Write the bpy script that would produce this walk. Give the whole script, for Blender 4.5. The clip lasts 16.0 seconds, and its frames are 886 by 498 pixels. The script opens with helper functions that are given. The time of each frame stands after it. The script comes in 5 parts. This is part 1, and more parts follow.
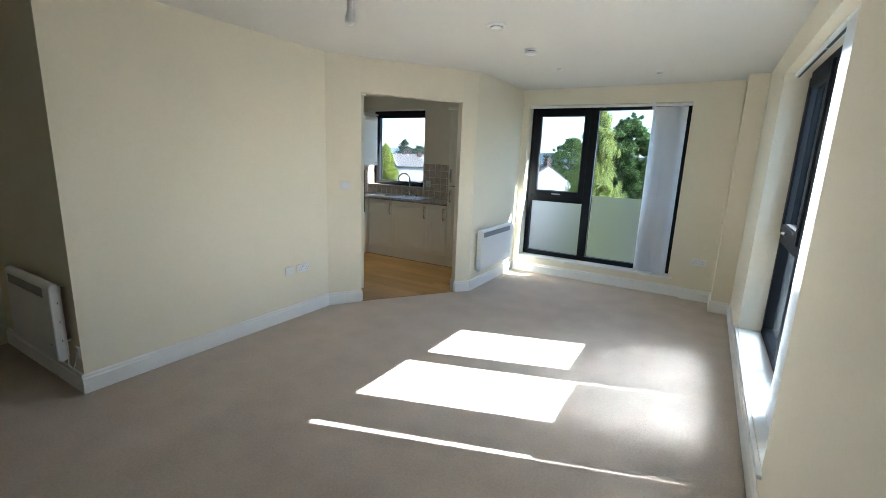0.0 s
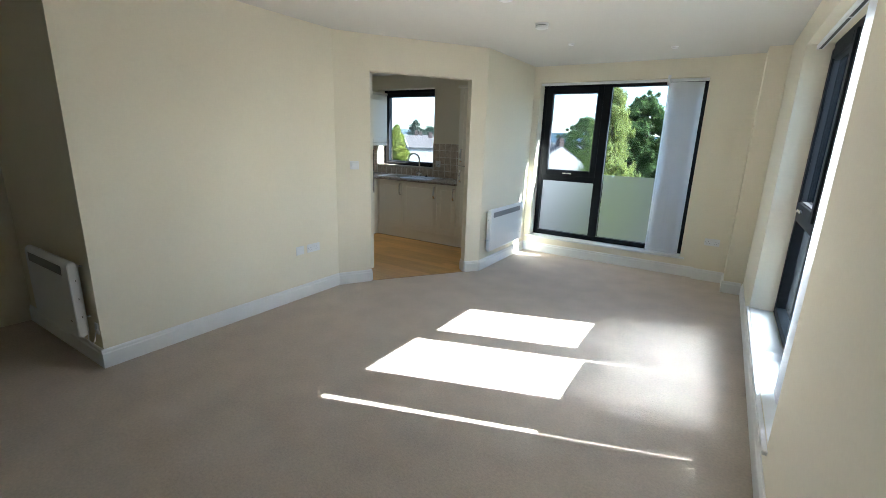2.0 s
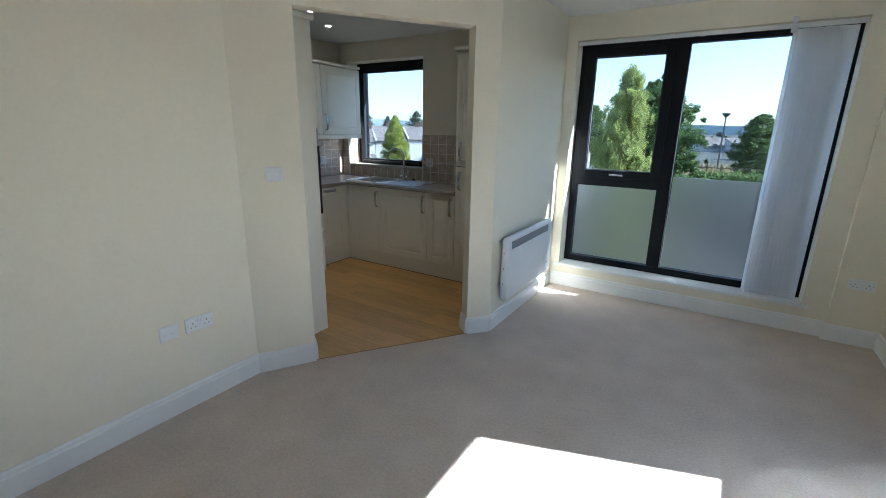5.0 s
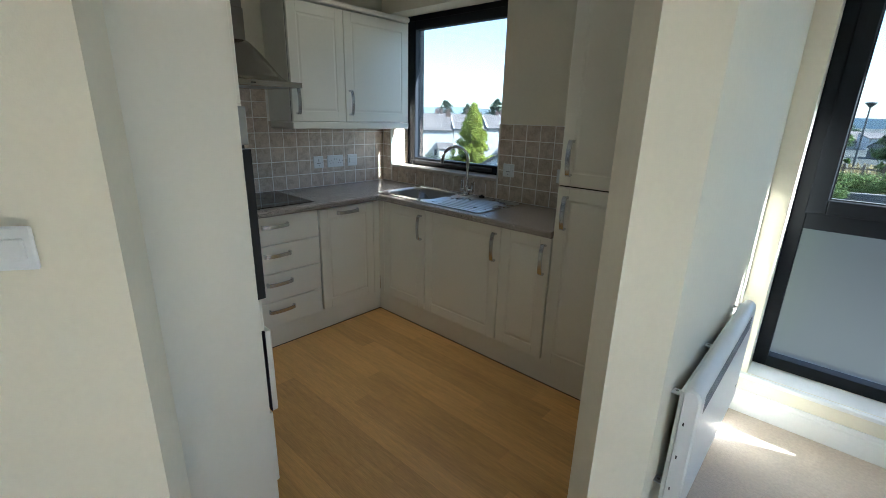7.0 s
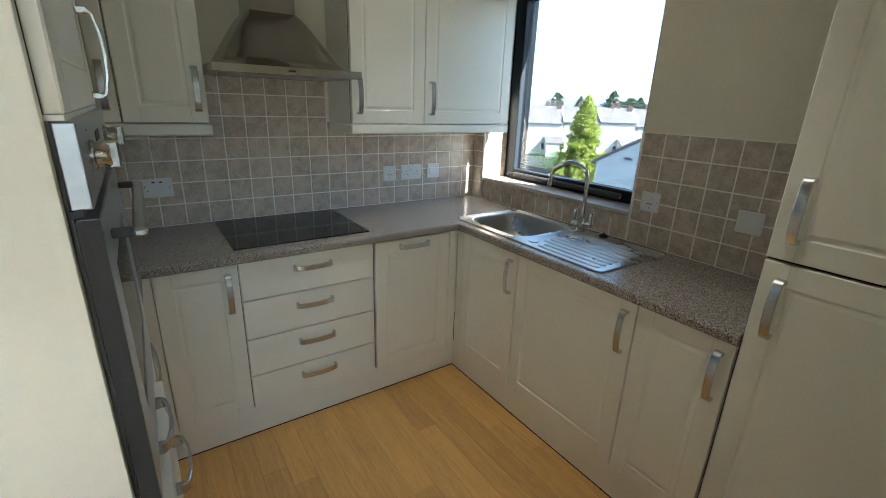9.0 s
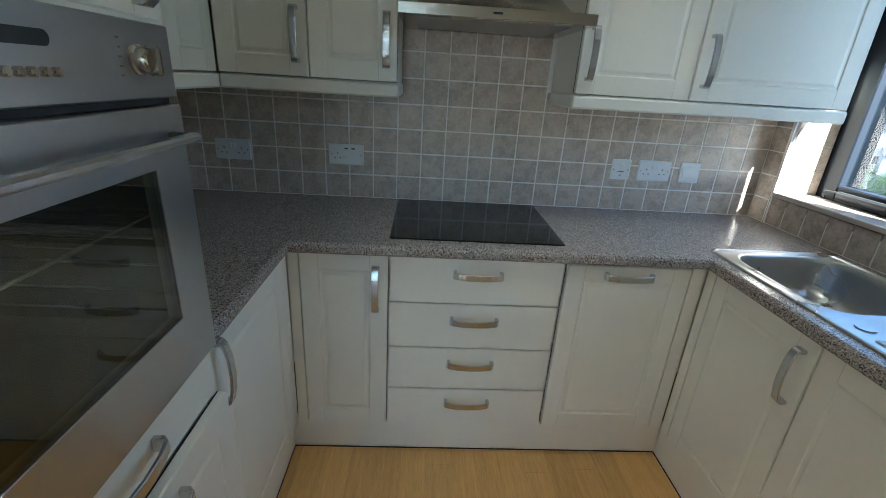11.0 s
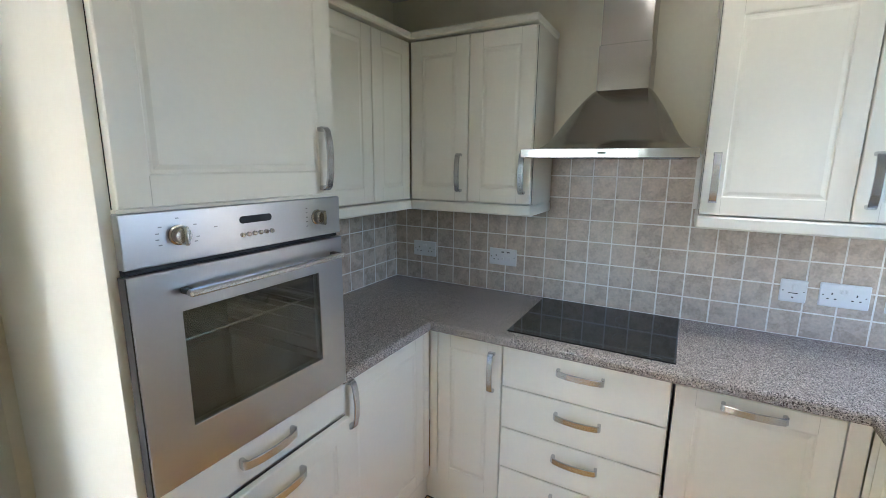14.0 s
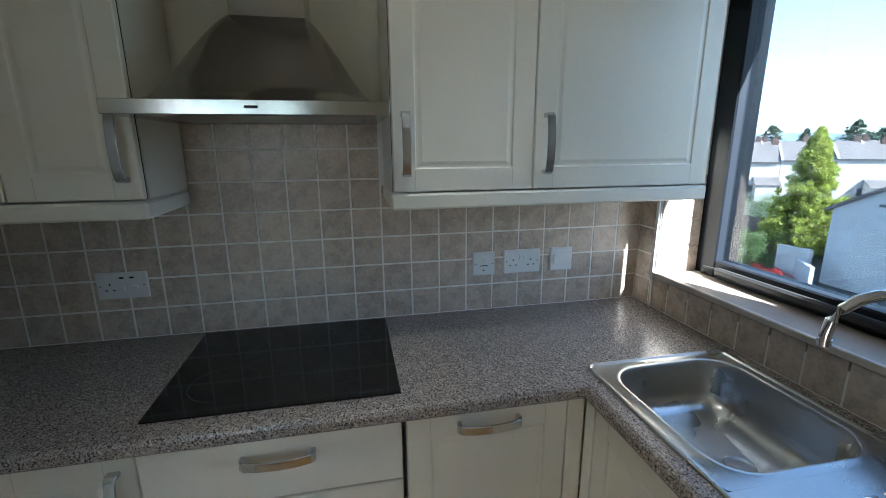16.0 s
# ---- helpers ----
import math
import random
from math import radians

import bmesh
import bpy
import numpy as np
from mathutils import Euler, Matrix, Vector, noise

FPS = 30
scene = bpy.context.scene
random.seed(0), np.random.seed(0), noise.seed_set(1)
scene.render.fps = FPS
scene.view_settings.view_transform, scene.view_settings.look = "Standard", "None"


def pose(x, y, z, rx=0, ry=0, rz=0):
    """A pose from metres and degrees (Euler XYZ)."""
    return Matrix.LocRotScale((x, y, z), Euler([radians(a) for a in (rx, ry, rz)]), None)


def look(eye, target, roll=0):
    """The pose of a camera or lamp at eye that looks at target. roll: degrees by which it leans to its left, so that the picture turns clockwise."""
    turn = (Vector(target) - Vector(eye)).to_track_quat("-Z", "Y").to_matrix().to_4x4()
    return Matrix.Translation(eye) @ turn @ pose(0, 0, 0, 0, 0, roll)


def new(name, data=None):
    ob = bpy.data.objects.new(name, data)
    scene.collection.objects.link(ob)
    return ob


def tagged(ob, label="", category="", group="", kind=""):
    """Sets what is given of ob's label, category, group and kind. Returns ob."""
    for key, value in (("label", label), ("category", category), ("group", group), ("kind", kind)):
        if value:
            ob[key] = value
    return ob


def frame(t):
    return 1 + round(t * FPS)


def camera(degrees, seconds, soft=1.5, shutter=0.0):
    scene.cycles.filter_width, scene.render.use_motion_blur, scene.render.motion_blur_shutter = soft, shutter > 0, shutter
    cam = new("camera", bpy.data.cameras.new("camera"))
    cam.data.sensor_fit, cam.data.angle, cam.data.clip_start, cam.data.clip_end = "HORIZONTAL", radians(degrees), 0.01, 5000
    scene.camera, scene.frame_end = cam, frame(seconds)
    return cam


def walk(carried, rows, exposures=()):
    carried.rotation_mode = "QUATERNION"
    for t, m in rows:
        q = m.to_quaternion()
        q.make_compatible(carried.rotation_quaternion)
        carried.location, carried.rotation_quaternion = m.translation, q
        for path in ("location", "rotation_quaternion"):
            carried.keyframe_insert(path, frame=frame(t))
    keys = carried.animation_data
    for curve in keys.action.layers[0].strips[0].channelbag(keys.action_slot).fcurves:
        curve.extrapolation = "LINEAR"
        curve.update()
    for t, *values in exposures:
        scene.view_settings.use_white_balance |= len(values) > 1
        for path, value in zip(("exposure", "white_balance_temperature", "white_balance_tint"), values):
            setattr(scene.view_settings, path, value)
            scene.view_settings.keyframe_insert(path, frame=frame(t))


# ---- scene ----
cam = camera(90.6, 16.0, 0.7)
PATH = [
    (0, (0.261, 0.094, 1.529), (-0.732, 1.78, 1.116), 2.2),
    (0.5, (0.297, 0.089, 1.521), (-0.706, 1.776, 1.137), 2.8),
    (1, (0.302, 0.078, 1.533), (-0.724, 1.754, 1.162), 2.2),
    (1.5, (0.29, 0.094, 1.517), (-0.745, 1.752, 1.092), 2.2),
    (2, (0.285, 0.098, 1.51), (-0.74, 1.742, 1.015), 1.8),
    (2.5, (0.267, 0.12, 1.508), (-0.757, 1.764, 1.008), 1.6),
    (3, (0.202, 0.266, 1.502), (-0.808, 1.917, 0.996), 1.6),
    (3.2, (0.148, 0.356, 1.497), (-0.855, 2.009, 0.986), 1.7),
    (5.3, (-0.771, 2.02, 1.47), (-1.822, 3.634, 0.932), 0.4),
    (5.5, (-0.861, 2.205, 1.454), (-1.946, 3.793, 0.906), 0.6),
    (6, (-1.146, 2.599, 1.483), (-2.309, 4.121, 0.906), 1.1),
    (6.5, (-1.445, 2.956, 1.499), (-2.639, 4.447, 0.903), 1.2),
    (7, (-1.722, 3.303, 1.459), (-3.006, 4.721, 0.874), 1.5),
    (7.5, (-1.946, 3.554, 1.458), (-3.322, 4.882, 0.872), 1.5),
    (8, (-2.162, 3.741, 1.488), (-3.556, 5.043, 0.885), 1.7),
    (8.2, (-2.212, 3.805, 1.505), (-3.629, 5.072, 0.89), 1.3),
    (10.3, (-2.575, 4.068, 1.469), (-4.337, 4.737, 0.801), 1.8),
    (10.5, (-2.644, 4.113, 1.445), (-4.429, 4.703, 0.764), 0.7),
    (11, (-2.813, 4.302, 1.416), (-4.676, 4.408, 0.694), 3.6),
    (11.5, (-2.865, 4.467, 1.442), (-4.633, 3.957, 0.658), 2.0),
    (11.6, (-2.848, 4.494, 1.441), (-4.591, 3.901, 0.66), 1.0),
    (12, (-2.743, 4.593, 1.471), (-4.412, 3.792, 0.713), -1.0),
    (12.5, (-2.651, 4.731, 1.532), (-4.336, 3.839, 0.925), -1.6),
    (13, (-2.616, 4.819, 1.561), (-4.334, 3.89, 1.131), -0.6),
    (13.5, (-2.61, 4.812, 1.56), (-4.327, 3.866, 1.164), 0.3),
    (14, (-2.619, 4.783, 1.564), (-4.337, 3.832, 1.183), 0.5),
    (14.5, (-2.665, 4.731, 1.557), (-4.422, 3.852, 1.183), 0.7),
    (15, (-2.832, 4.673, 1.541), (-4.687, 4.028, 1.161), 0.5),
    (15.3, (-2.997, 4.66, 1.537), (-4.922, 4.271, 1.157), -0.7),
    (15.5, (-3.096, 4.673, 1.539), (-5.049, 4.514, 1.137), 0.1),
    (16, (-3.203, 4.709, 1.523), (-5.109, 5.103, 1.062), -0.4),
]
EXPOSURES = [(0, 4.1, 5450, 4), (3, 4.12, 5450, 4), (5.5, 3.6, 5150, 6), (6, 3.78, 5200, 5), (7, 3.95, 5350, 3), (7.5, 4.45, 5550, 3), (8, 4.65, 5700, 3), (10.5, 4.34, 5400, 1), (11, 4.6, 5150, 1), (11.4, 5.7, 5150, 9), (12, 5.7, 5150, 9), (13, 5.64, 5300, 9), (14.5, 5.58, 5320, 9), (15.3, 5.58, 5330, 8), (15.6, 5.1, 5200, 5), (16, 4.18, 5280, 4)]
walk(cam, [(t, look(eye, target, roll)) for t, eye, target, roll in PATH], EXPOSURES)

# ---- light and sky ----
SUN = Vector((0.7157, 0.2475, 0.652))
world = bpy.data.worlds.new("world")
scene.world = world
world.use_nodes = True
wn = world.node_tree
sky = wn.nodes.new("ShaderNodeTexSky")
sky.sky_type = "NISHITA"
sky.sun_disc = False
sky.sun_elevation = math.asin(SUN.z)
sky.sun_rotation = math.atan2(SUN.x, SUN.y)
sky.air_density, sky.dust_density, sky.ozone_density = 1.0, 0.8, 2.4
wn.nodes["Background"].inputs["Strength"].default_value = 0.105
haze = wn.nodes.new("ShaderNodeHueSaturation")
haze.inputs["Saturation"].default_value, haze.inputs["Value"].default_value = 0.82, 1.02
wn.links.new(sky.outputs["Color"], haze.inputs["Color"])
wn.links.new(haze.outputs["Color"], wn.nodes["Background"].inputs["Color"])
sun_data = bpy.data.lights.new("sun", "SUN")
sun_data.energy, sun_data.angle, sun_data.color = 3.8, radians(0.53), (1.0, 0.955, 0.88)
new("sun", sun_data).matrix_world = look(SUN * 60, (0, 0, 0))

# kitchen downlights: the first is known lit, the other two are assumed and added
DOWNLIGHTS = ((-4.09, 5.06), (-3.80, 4.58), (-2.9, 4.95))
for x, y in DOWNLIGHTS:
    lamp_data = bpy.data.lights.new("downlight_beam", "SPOT")
    lamp_data.energy, lamp_data.color, lamp_data.shadow_soft_size = 0.6, (1.0, 0.87, 0.70), 0.02
    lamp_data.spot_size, lamp_data.spot_blend = radians(62), 0.9
    new("downlight_beam", lamp_data).matrix_world = look((x, y, 2.40), (x, y, 0))


# ---- materials ----
def mat(name, colour, rough=0.6, metal=0.0, var=0.12, scale=6.0, fine=90.0, bump=0.15, bump_scale=140.0, stretch=(1, 1, 1), spec=0.5, coat=0.0, obj_random=0.0, island=0.0, rough_var=0.0, everywhere=False):
    m = bpy.data.materials.new(name)
    m.use_nodes = True
    nt = m.node_tree
    n, l = nt.nodes, nt.links
    p = n["Principled BSDF"]
    p.inputs["Roughness"].default_value, p.inputs["Metallic"].default_value = rough, metal
    p.inputs["Specular IOR Level"].default_value = spec
    p.inputs["Coat Weight"].default_value = coat
    tc, mp = n.new("ShaderNodeTexCoord"), n.new("ShaderNodeMapping")
    mp.inputs["Scale"].default_value = stretch
    l.new(n.new("ShaderNodeNewGeometry").outputs["Position"] if everywhere else tc.outputs["Object"], mp.inputs["Vector"])
    big, small = n.new("ShaderNodeTexNoise"), n.new("ShaderNodeTexNoise")
    big.inputs["Scale"].default_value, small.inputs["Scale"].default_value = scale, fine
    big.inputs["Detail"].default_value, small.inputs["Detail"].default_value = 3, 2
    for t in (big, small):
        l.new(mp.outputs["Vector"], t.inputs["Vector"])
    mix = n.new("ShaderNodeMath")
    mix.operation = "ADD"
    l.new(big.outputs["Fac"], mix.inputs[0])
    l.new(small.outputs["Fac"], mix.inputs[1])
    total = mix.outputs[0]
    if obj_random or island:
        r = n.new("ShaderNodeObjectInfo") if obj_random else n.new("ShaderNodeNewGeometry")
        mul = n.new("ShaderNodeMath")
        mul.operation = "MULTIPLY_ADD"
        l.new(r.outputs["Random"] if obj_random else r.outputs["Random Per Island"], mul.inputs[0])
        mul.inputs[1].default_value = obj_random or island
        l.new(total, mul.inputs[2])
        total = mul.outputs[0]
    rng = n.new("ShaderNodeMapRange")
    rng.inputs["From Min"].default_value, rng.inputs["From Max"].default_value = 0.6, 1.4 + (obj_random or island)
    l.new(total, rng.inputs["Value"])
    ramp = n.new("ShaderNodeMix")
    ramp.data_type = "RGBA"
    lo = [max(0.0, c * (1 - var)) for c in colour]
    hi = [min(0.95, c * (1 + var)) for c in colour]
    ramp.inputs[6].default_value, ramp.inputs[7].default_value = (*lo, 1), (*hi, 1)
    l.new(rng.outputs["Result"], ramp.inputs[0])
    l.new(ramp.outputs[2], p.inputs["Base Color"])
    if rough_var:
        rr = n.new("ShaderNodeMapRange")
        rr.inputs["From Min"].default_value, rr.inputs["From Max"].default_value = 0.3, 0.7
        rr.inputs["To Min"].default_value, rr.inputs["To Max"].default_value = rough - rough_var, rough + rough_var
        l.new(big.outputs["Fac"], rr.inputs["Value"])
        l.new(rr.outputs["Result"], p.inputs["Roughness"])
    if bump:
        bt, bp = n.new("ShaderNodeTexNoise"), n.new("ShaderNodeBump")
        bt.inputs["Scale"].default_value, bt.inputs["Detail"].default_value = bump_scale, 3
        l.new(mp.outputs["Vector"], bt.inputs["Vector"])
        bp.inputs["Strength"].default_value, bp.inputs["Distance"].default_value = bump, 0.003
        l.new(bt.outputs["Fac"], bp.inputs["Height"])
        l.new(bp.outputs["Normal"], p.inputs["Normal"])
    return m


def speckle(name):
    """Laminate worktop: grey-brown ground with dark and light grains."""
    m = mat(name, (0.34, 0.30, 0.27), 0.27, 0, 0.25, 30, 260, 0.04, 300, spec=0.5)
    n, l = m.node_tree.nodes, m.node_tree.links
    p = n["Principled BSDF"]
    base = p.inputs["Base Color"].links[0].from_socket
    tc = n.new("ShaderNodeTexCoord")
    for sc, lo, hi, col in ((310, 0.565, 0.61, (0.05, 0.043, 0.04, 1)), (280, 0.575, 0.62, (0.55, 0.49, 0.44, 1)), (190, 0.605, 0.64, (0.06, 0.045, 0.04, 1)), (150, 0.635, 0.665, (0.60, 0.52, 0.46, 1))):
        t, g, x = n.new("ShaderNodeTexNoise"), n.new("ShaderNodeMapRange"), n.new("ShaderNodeMix")
        t.inputs["Scale"].default_value, t.inputs["Detail"].default_value = sc, 1
        l.new(tc.outputs["Object"], t.inputs["Vector"])
        g.inputs["From Min"].default_value, g.inputs["From Max"].default_value = lo, hi
        l.new(t.outputs["Fac"], g.inputs["Value"])
        x.data_type = "RGBA"
        l.new(g.outputs["Result"], x.inputs[0])
        l.new(base, x.inputs[6])
        x.inputs[7].default_value = col
        base = x.outputs[2]
    l.new(base, p.inputs["Base Color"])
    return m


# The tint darkens whatever is seen through the glass.
def tinted_glass(name, tint=(0.455, 0.475, 0.48), gloss=0.9, least=0.035):
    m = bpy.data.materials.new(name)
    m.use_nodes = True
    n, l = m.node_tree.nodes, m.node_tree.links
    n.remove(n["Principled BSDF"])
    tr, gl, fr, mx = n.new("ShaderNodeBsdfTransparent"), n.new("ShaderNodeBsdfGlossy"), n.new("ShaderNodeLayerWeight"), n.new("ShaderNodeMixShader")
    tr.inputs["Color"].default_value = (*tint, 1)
    gl.inputs["Roughness"].default_value = 0.0
    gl.inputs["Color"].default_value = (gloss, gloss, gloss, 1)
    pw, ma = n.new("ShaderNodeMath"), n.new("ShaderNodeMath")
    pw.operation, pw.inputs[1].default_value = "POWER", 4.0
    ma.operation, ma.inputs[1].default_value, ma.inputs[2].default_value = "MULTIPLY_ADD", 0.55, least
    l.new(fr.outputs["Facing"], pw.inputs[0])
    l.new(pw.outputs[0], ma.inputs[0])
    l.new(ma.outputs[0], mx.inputs[0])
    l.new(tr.outputs[0], mx.inputs[1])
    l.new(gl.outputs[0], mx.inputs[2])
    l.new(mx.outputs[0], n["Material Output"].inputs[0])
    return m


def frosted(name, colour=(0.30, 0.345, 0.38), rough=0.39):
    m = bpy.data.materials.new(name)
    m.use_nodes = True
    p = m.node_tree.nodes["Principled BSDF"]
    p.inputs["Base Color"].default_value = (*colour, 1)
    p.inputs["Transmission Weight"].default_value = 1.0
    p.inputs["Roughness"].default_value = rough
    p.inputs["IOR"].default_value = 1.25
    return m


def fabric(name, colour, through_light):
    m = mat(name, colour, 0.9, 0, 0.05, 8, 300, 0.1, 500)
    n, l = m.node_tree.nodes, m.node_tree.links
    tl, mx = n.new("ShaderNodeBsdfTranslucent"), n.new("ShaderNodeMixShader")
    tl.inputs["Color"].default_value = (*colour, 1)
    mx.inputs[0].default_value = through_light
    l.new(n["Principled BSDF"].outputs[0], mx.inputs[1])
    l.new(tl.outputs[0], mx.inputs[2])
    l.new(mx.outputs[0], n["Material Output"].inputs[0])
    return m


def leafy(name, colour, var):
    m = fabric(name, colour, 0.45)
    n, l = m.node_tree.nodes, m.node_tree.links
    g, x = n.new("ShaderNodeNewGeometry"), n.new("ShaderNodeMix")
    x.data_type = "RGBA"
    x.inputs[6].default_value = (*[c * (1 - var) for c in colour], 1)
    x.inputs[7].default_value = (*[min(0.9, c * (1 + var)) for c in colour], 1)
    l.new(g.outputs["Random Per Island"], x.inputs[0])
    l.new(x.outputs[2], n["Principled BSDF"].inputs["Base Color"])
    tl = [k for k in n if k.type == "BSDF_TRANSLUCENT"][0]
    l.new(x.outputs[2], tl.inputs["Color"])
    return m


def glow(name, colour, strength):
    m = bpy.data.materials.new(name)
    m.use_nodes = True
    p = m.node_tree.nodes["Principled BSDF"]
    p.inputs["Base Color"].default_value = (0.8, 0.8, 0.8, 1)
    p.inputs["Emission Color"].default_value = (*colour, 1)
    p.inputs["Emission Strength"].default_value = strength
    return m


WALL = mat("cream_emulsion", (0.80, 0.75, 0.61), 0.75, 0, 0.025, 1.6, 60, 0.10, 220, spec=0.3)
CEIL = mat("white_ceiling_paint", (0.66, 0.65, 0.615), 0.85, 0, 0.025, 1.2, 50, 0.08, 200, spec=0.2)
TRIM = mat("white_satinwood", (0.82, 0.82, 0.80), 0.35, 0, 0.02, 3, 60, 0.04, 90)
CARPET = mat("beige_carpet", (0.58, 0.497, 0.418), 0.95, 0, 0.13, 4, 70, 1.0, 130, spec=0.1)
OAK = mat("oak_vinyl", (0.60, 0.355, 0.118), 0.36, 0, 0.34, 5, 26, 0.06, 40, stretch=(0.8, 11, 1), obj_random=0.5, everywhere=True)
JOINT = mat("floor_joint", (0.36, 0.21, 0.085), 0.8, 0, 0.1)
ANTH = mat("anthracite_frame", (0.007, 0.009, 0.013), 0.5, 0, 0.12, 8, 200, 0.05, 300, spec=0.22)
# Real rubber seals, and the black that paints shade in door gaps.
SEAL = mat("black_rubber_and_gap_shade", (0.012, 0.012, 0.013), 0.6, 0, 0.1)
# Darker cream that paints the shade of door grooves.
GROOVE = mat("groove_shade_foil", (0.62, 0.59, 0.50), 0.5, 0, 0.03)
CREAM = mat("cream_door_foil", (0.83, 0.80, 0.70), 0.34, 0, 0.018, 2.5, 60, 0.05, 260, spec=0.45)
CARC = mat("cream_carcass", (0.78, 0.75, 0.66), 0.45, 0, 0.02, 3, 60, 0.03, 200)
TOP = speckle("speckled_laminate")
TILE = mat("taupe_tile", (0.54, 0.455, 0.372), 0.28, 0, 0.28, 22, 90, 0.12, 45, obj_random=0.22, rough_var=0.05, everywhere=True)
SILLT = mat("taupe_sill_board", (0.36, 0.31, 0.26), 0.35, 0, 0.12, 5, 60, 0.1, 45)
NOSING = mat("beige_nosing", (0.56, 0.51, 0.45), 0.35, 0, 0.06, 8, 90, 0.04, 120)
GROUT = mat("pale_grout", (0.86, 0.84, 0.80), 0.85, 0, 0.06, 20, 200, 0.2, 300)
STEEL = mat("brushed_steel", (0.50, 0.48, 0.45), 0.17, 1.0, 0.02, 3, 120, 0.0)
STEEL2 = mat("oven_steel", (0.45, 0.457, 0.475), 0.28, 1.0, 0.02, 3, 120, 0.0)
CANOPY = mat("dark_hood_steel", (0.46, 0.43, 0.38), 0.19, 1.0, 0.03, 3, 120, 0.0)
SINKM = mat("sink_steel", (0.54, 0.54, 0.53), 0.3, 1.0, 0.05, 5, 120, 0.03, 200, rough_var=0.06)
NICKEL = mat("satin_nickel", (0.60, 0.61, 0.62), 0.27, 1.0, 0.04, 6, 150, 0.03, 200)
CHROME = mat("chrome", (0.75, 0.75, 0.76), 0.09, 1.0, 0.02, 6, 150, 0)
HOBG = mat("black_hob_glass", (0.010, 0.010, 0.011), 0.06, 0, 0.05, 4, 40, 0)
OVENG = tinted_glass("oven_door_glass", (0.68, 0.70, 0.61), 0.95, 0.075)
ENAMEL = mat("oven_enamel", (0.09, 0.09, 0.075), 0.3, 0, 0.15, 9, 120, 0.05, 200)
PLASTIC = mat("white_plastic", (0.78, 0.79, 0.79), 0.35, 0, 0.015, 5, 80, 0.02, 200)
GREYP = mat("grey_plastic", (0.25, 0.26, 0.27), 0.45, 0, 0.06, 5, 80, 0.02, 200)
DARK = mat("dark_slot", (0.015, 0.015, 0.016), 0.5, 0, 0.1)
INK = mat("grey_print", (0.18, 0.18, 0.19), 0.6, 0, 0.1)
# The default grey tint dims the outdoors; panes cast no shadow, so sunlight stays full.
GLASS = tinted_glass("view_dimming_glass")
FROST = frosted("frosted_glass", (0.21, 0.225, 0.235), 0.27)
# Same film as FROST, coloured darker to put shade into the far panes.
FROSTN = frosted("dimmed_frosted_glass", (0.14, 0.146, 0.152), 0.42)
VANE = fabric("white_blind_fabric", (0.94, 0.94, 0.94), 0.8)
LAMP = glow("downlight_glow", (1.0, 0.86, 0.66), 4.0)
RENDER = mat("white_house_render", (0.50, 0.475, 0.44), 0.9, 0, 0.06, 0.4, 12, 0.3, 30)
GREYR = mat("pale_grey_render", (0.50, 0.49, 0.48), 0.9, 0, 0.08, 0.5, 9, 0.3, 30)
SLATE = mat("slate_roof", (0.165, 0.138, 0.128), 0.9, 0, 0.4, 0.9, 7, 0.6, 10)
SLATED = mat("dark_slate_and_wall_shade", (0.045, 0.043, 0.046), 0.9, 0, 0.4, 0.7, 9, 0.5, 12)
BRICK = mat("red_brick_chimney", (0.10, 0.062, 0.052), 0.9, 0, 0.3, 2, 20, 0.4, 30)
STONE = mat("dark_stone_wall", (0.16, 0.15, 0.14), 0.9, 0, 0.4, 1.2, 8, 0.8, 6)
WOODF = mat("weathered_fence", (0.17, 0.12, 0.09), 0.85, 0, 0.25, 2, 20, 0.4, 20)
GRASS = mat("mixed_ground", (0.058, 0.058, 0.048), 0.95, 0, 0.5, 0.08, 1.2, 0.6, 3)
DRY = leafy("dry_grass", (0.36, 0.28, 0.14), 0.3)
BARK = mat("tree_bark", (0.12, 0.10, 0.085), 0.9, 0, 0.3, 3, 20, 0.6, 18)
BIRCH = leafy("birch_leaf", (0.42, 0.45, 0.15), 0.55)
OAKL = leafy("broad_leaf", (0.13, 0.19, 0.06), 0.6)
CONIF = leafy("golden_conifer", (0.37, 0.40, 0.075), 0.65)
SHRUB = leafy("shrub_leaf", (0.16, 0.215, 0.075), 0.6)
# The two far leaf colours are paled to paint in haze.
FIRL = leafy("haze_paled_fir", (0.12, 0.155, 0.105), 0.4)
HAZYL = leafy("haze_paled_far_leaf", (0.13, 0.17, 0.12), 0.3)
FLOWER = leafy("red_flower", (0.42, 0.05, 0.045), 0.3)
# Distance haze is painted into the pale blue-green of the hills.
HILL = mat("haze_tinted_hill", (0.40, 0.47, 0.50), 1.0, 0, 0.12, 0.01, 0.05, 0)
METALD = mat("dark_painted_metal", (0.05, 0.055, 0.06), 0.5, 0, 0.1)
WINDG = mat("house_window_glass", (0.05, 0.06, 0.07), 0.1, 0, 0.1, 0.5)


# ---- building helpers ----
def box(bm, x0, x1, y0, y1, z0, z1, bevel=0.0, seg=1):
    m = Matrix.LocRotScale(((x0 + x1) / 2, (y0 + y1) / 2, (z0 + z1) / 2), None, (abs(x1 - x0), abs(y1 - y0), abs(z1 - z0)))
    vs = bmesh.ops.create_cube(bm, size=1, matrix=m)["verts"]
    if bevel:
        es = list({e for v in vs for e in v.link_edges})
        bmesh.ops.bevel(bm, geom=es, offset=bevel, segments=seg, affect="EDGES", profile=0.5)
    return bm


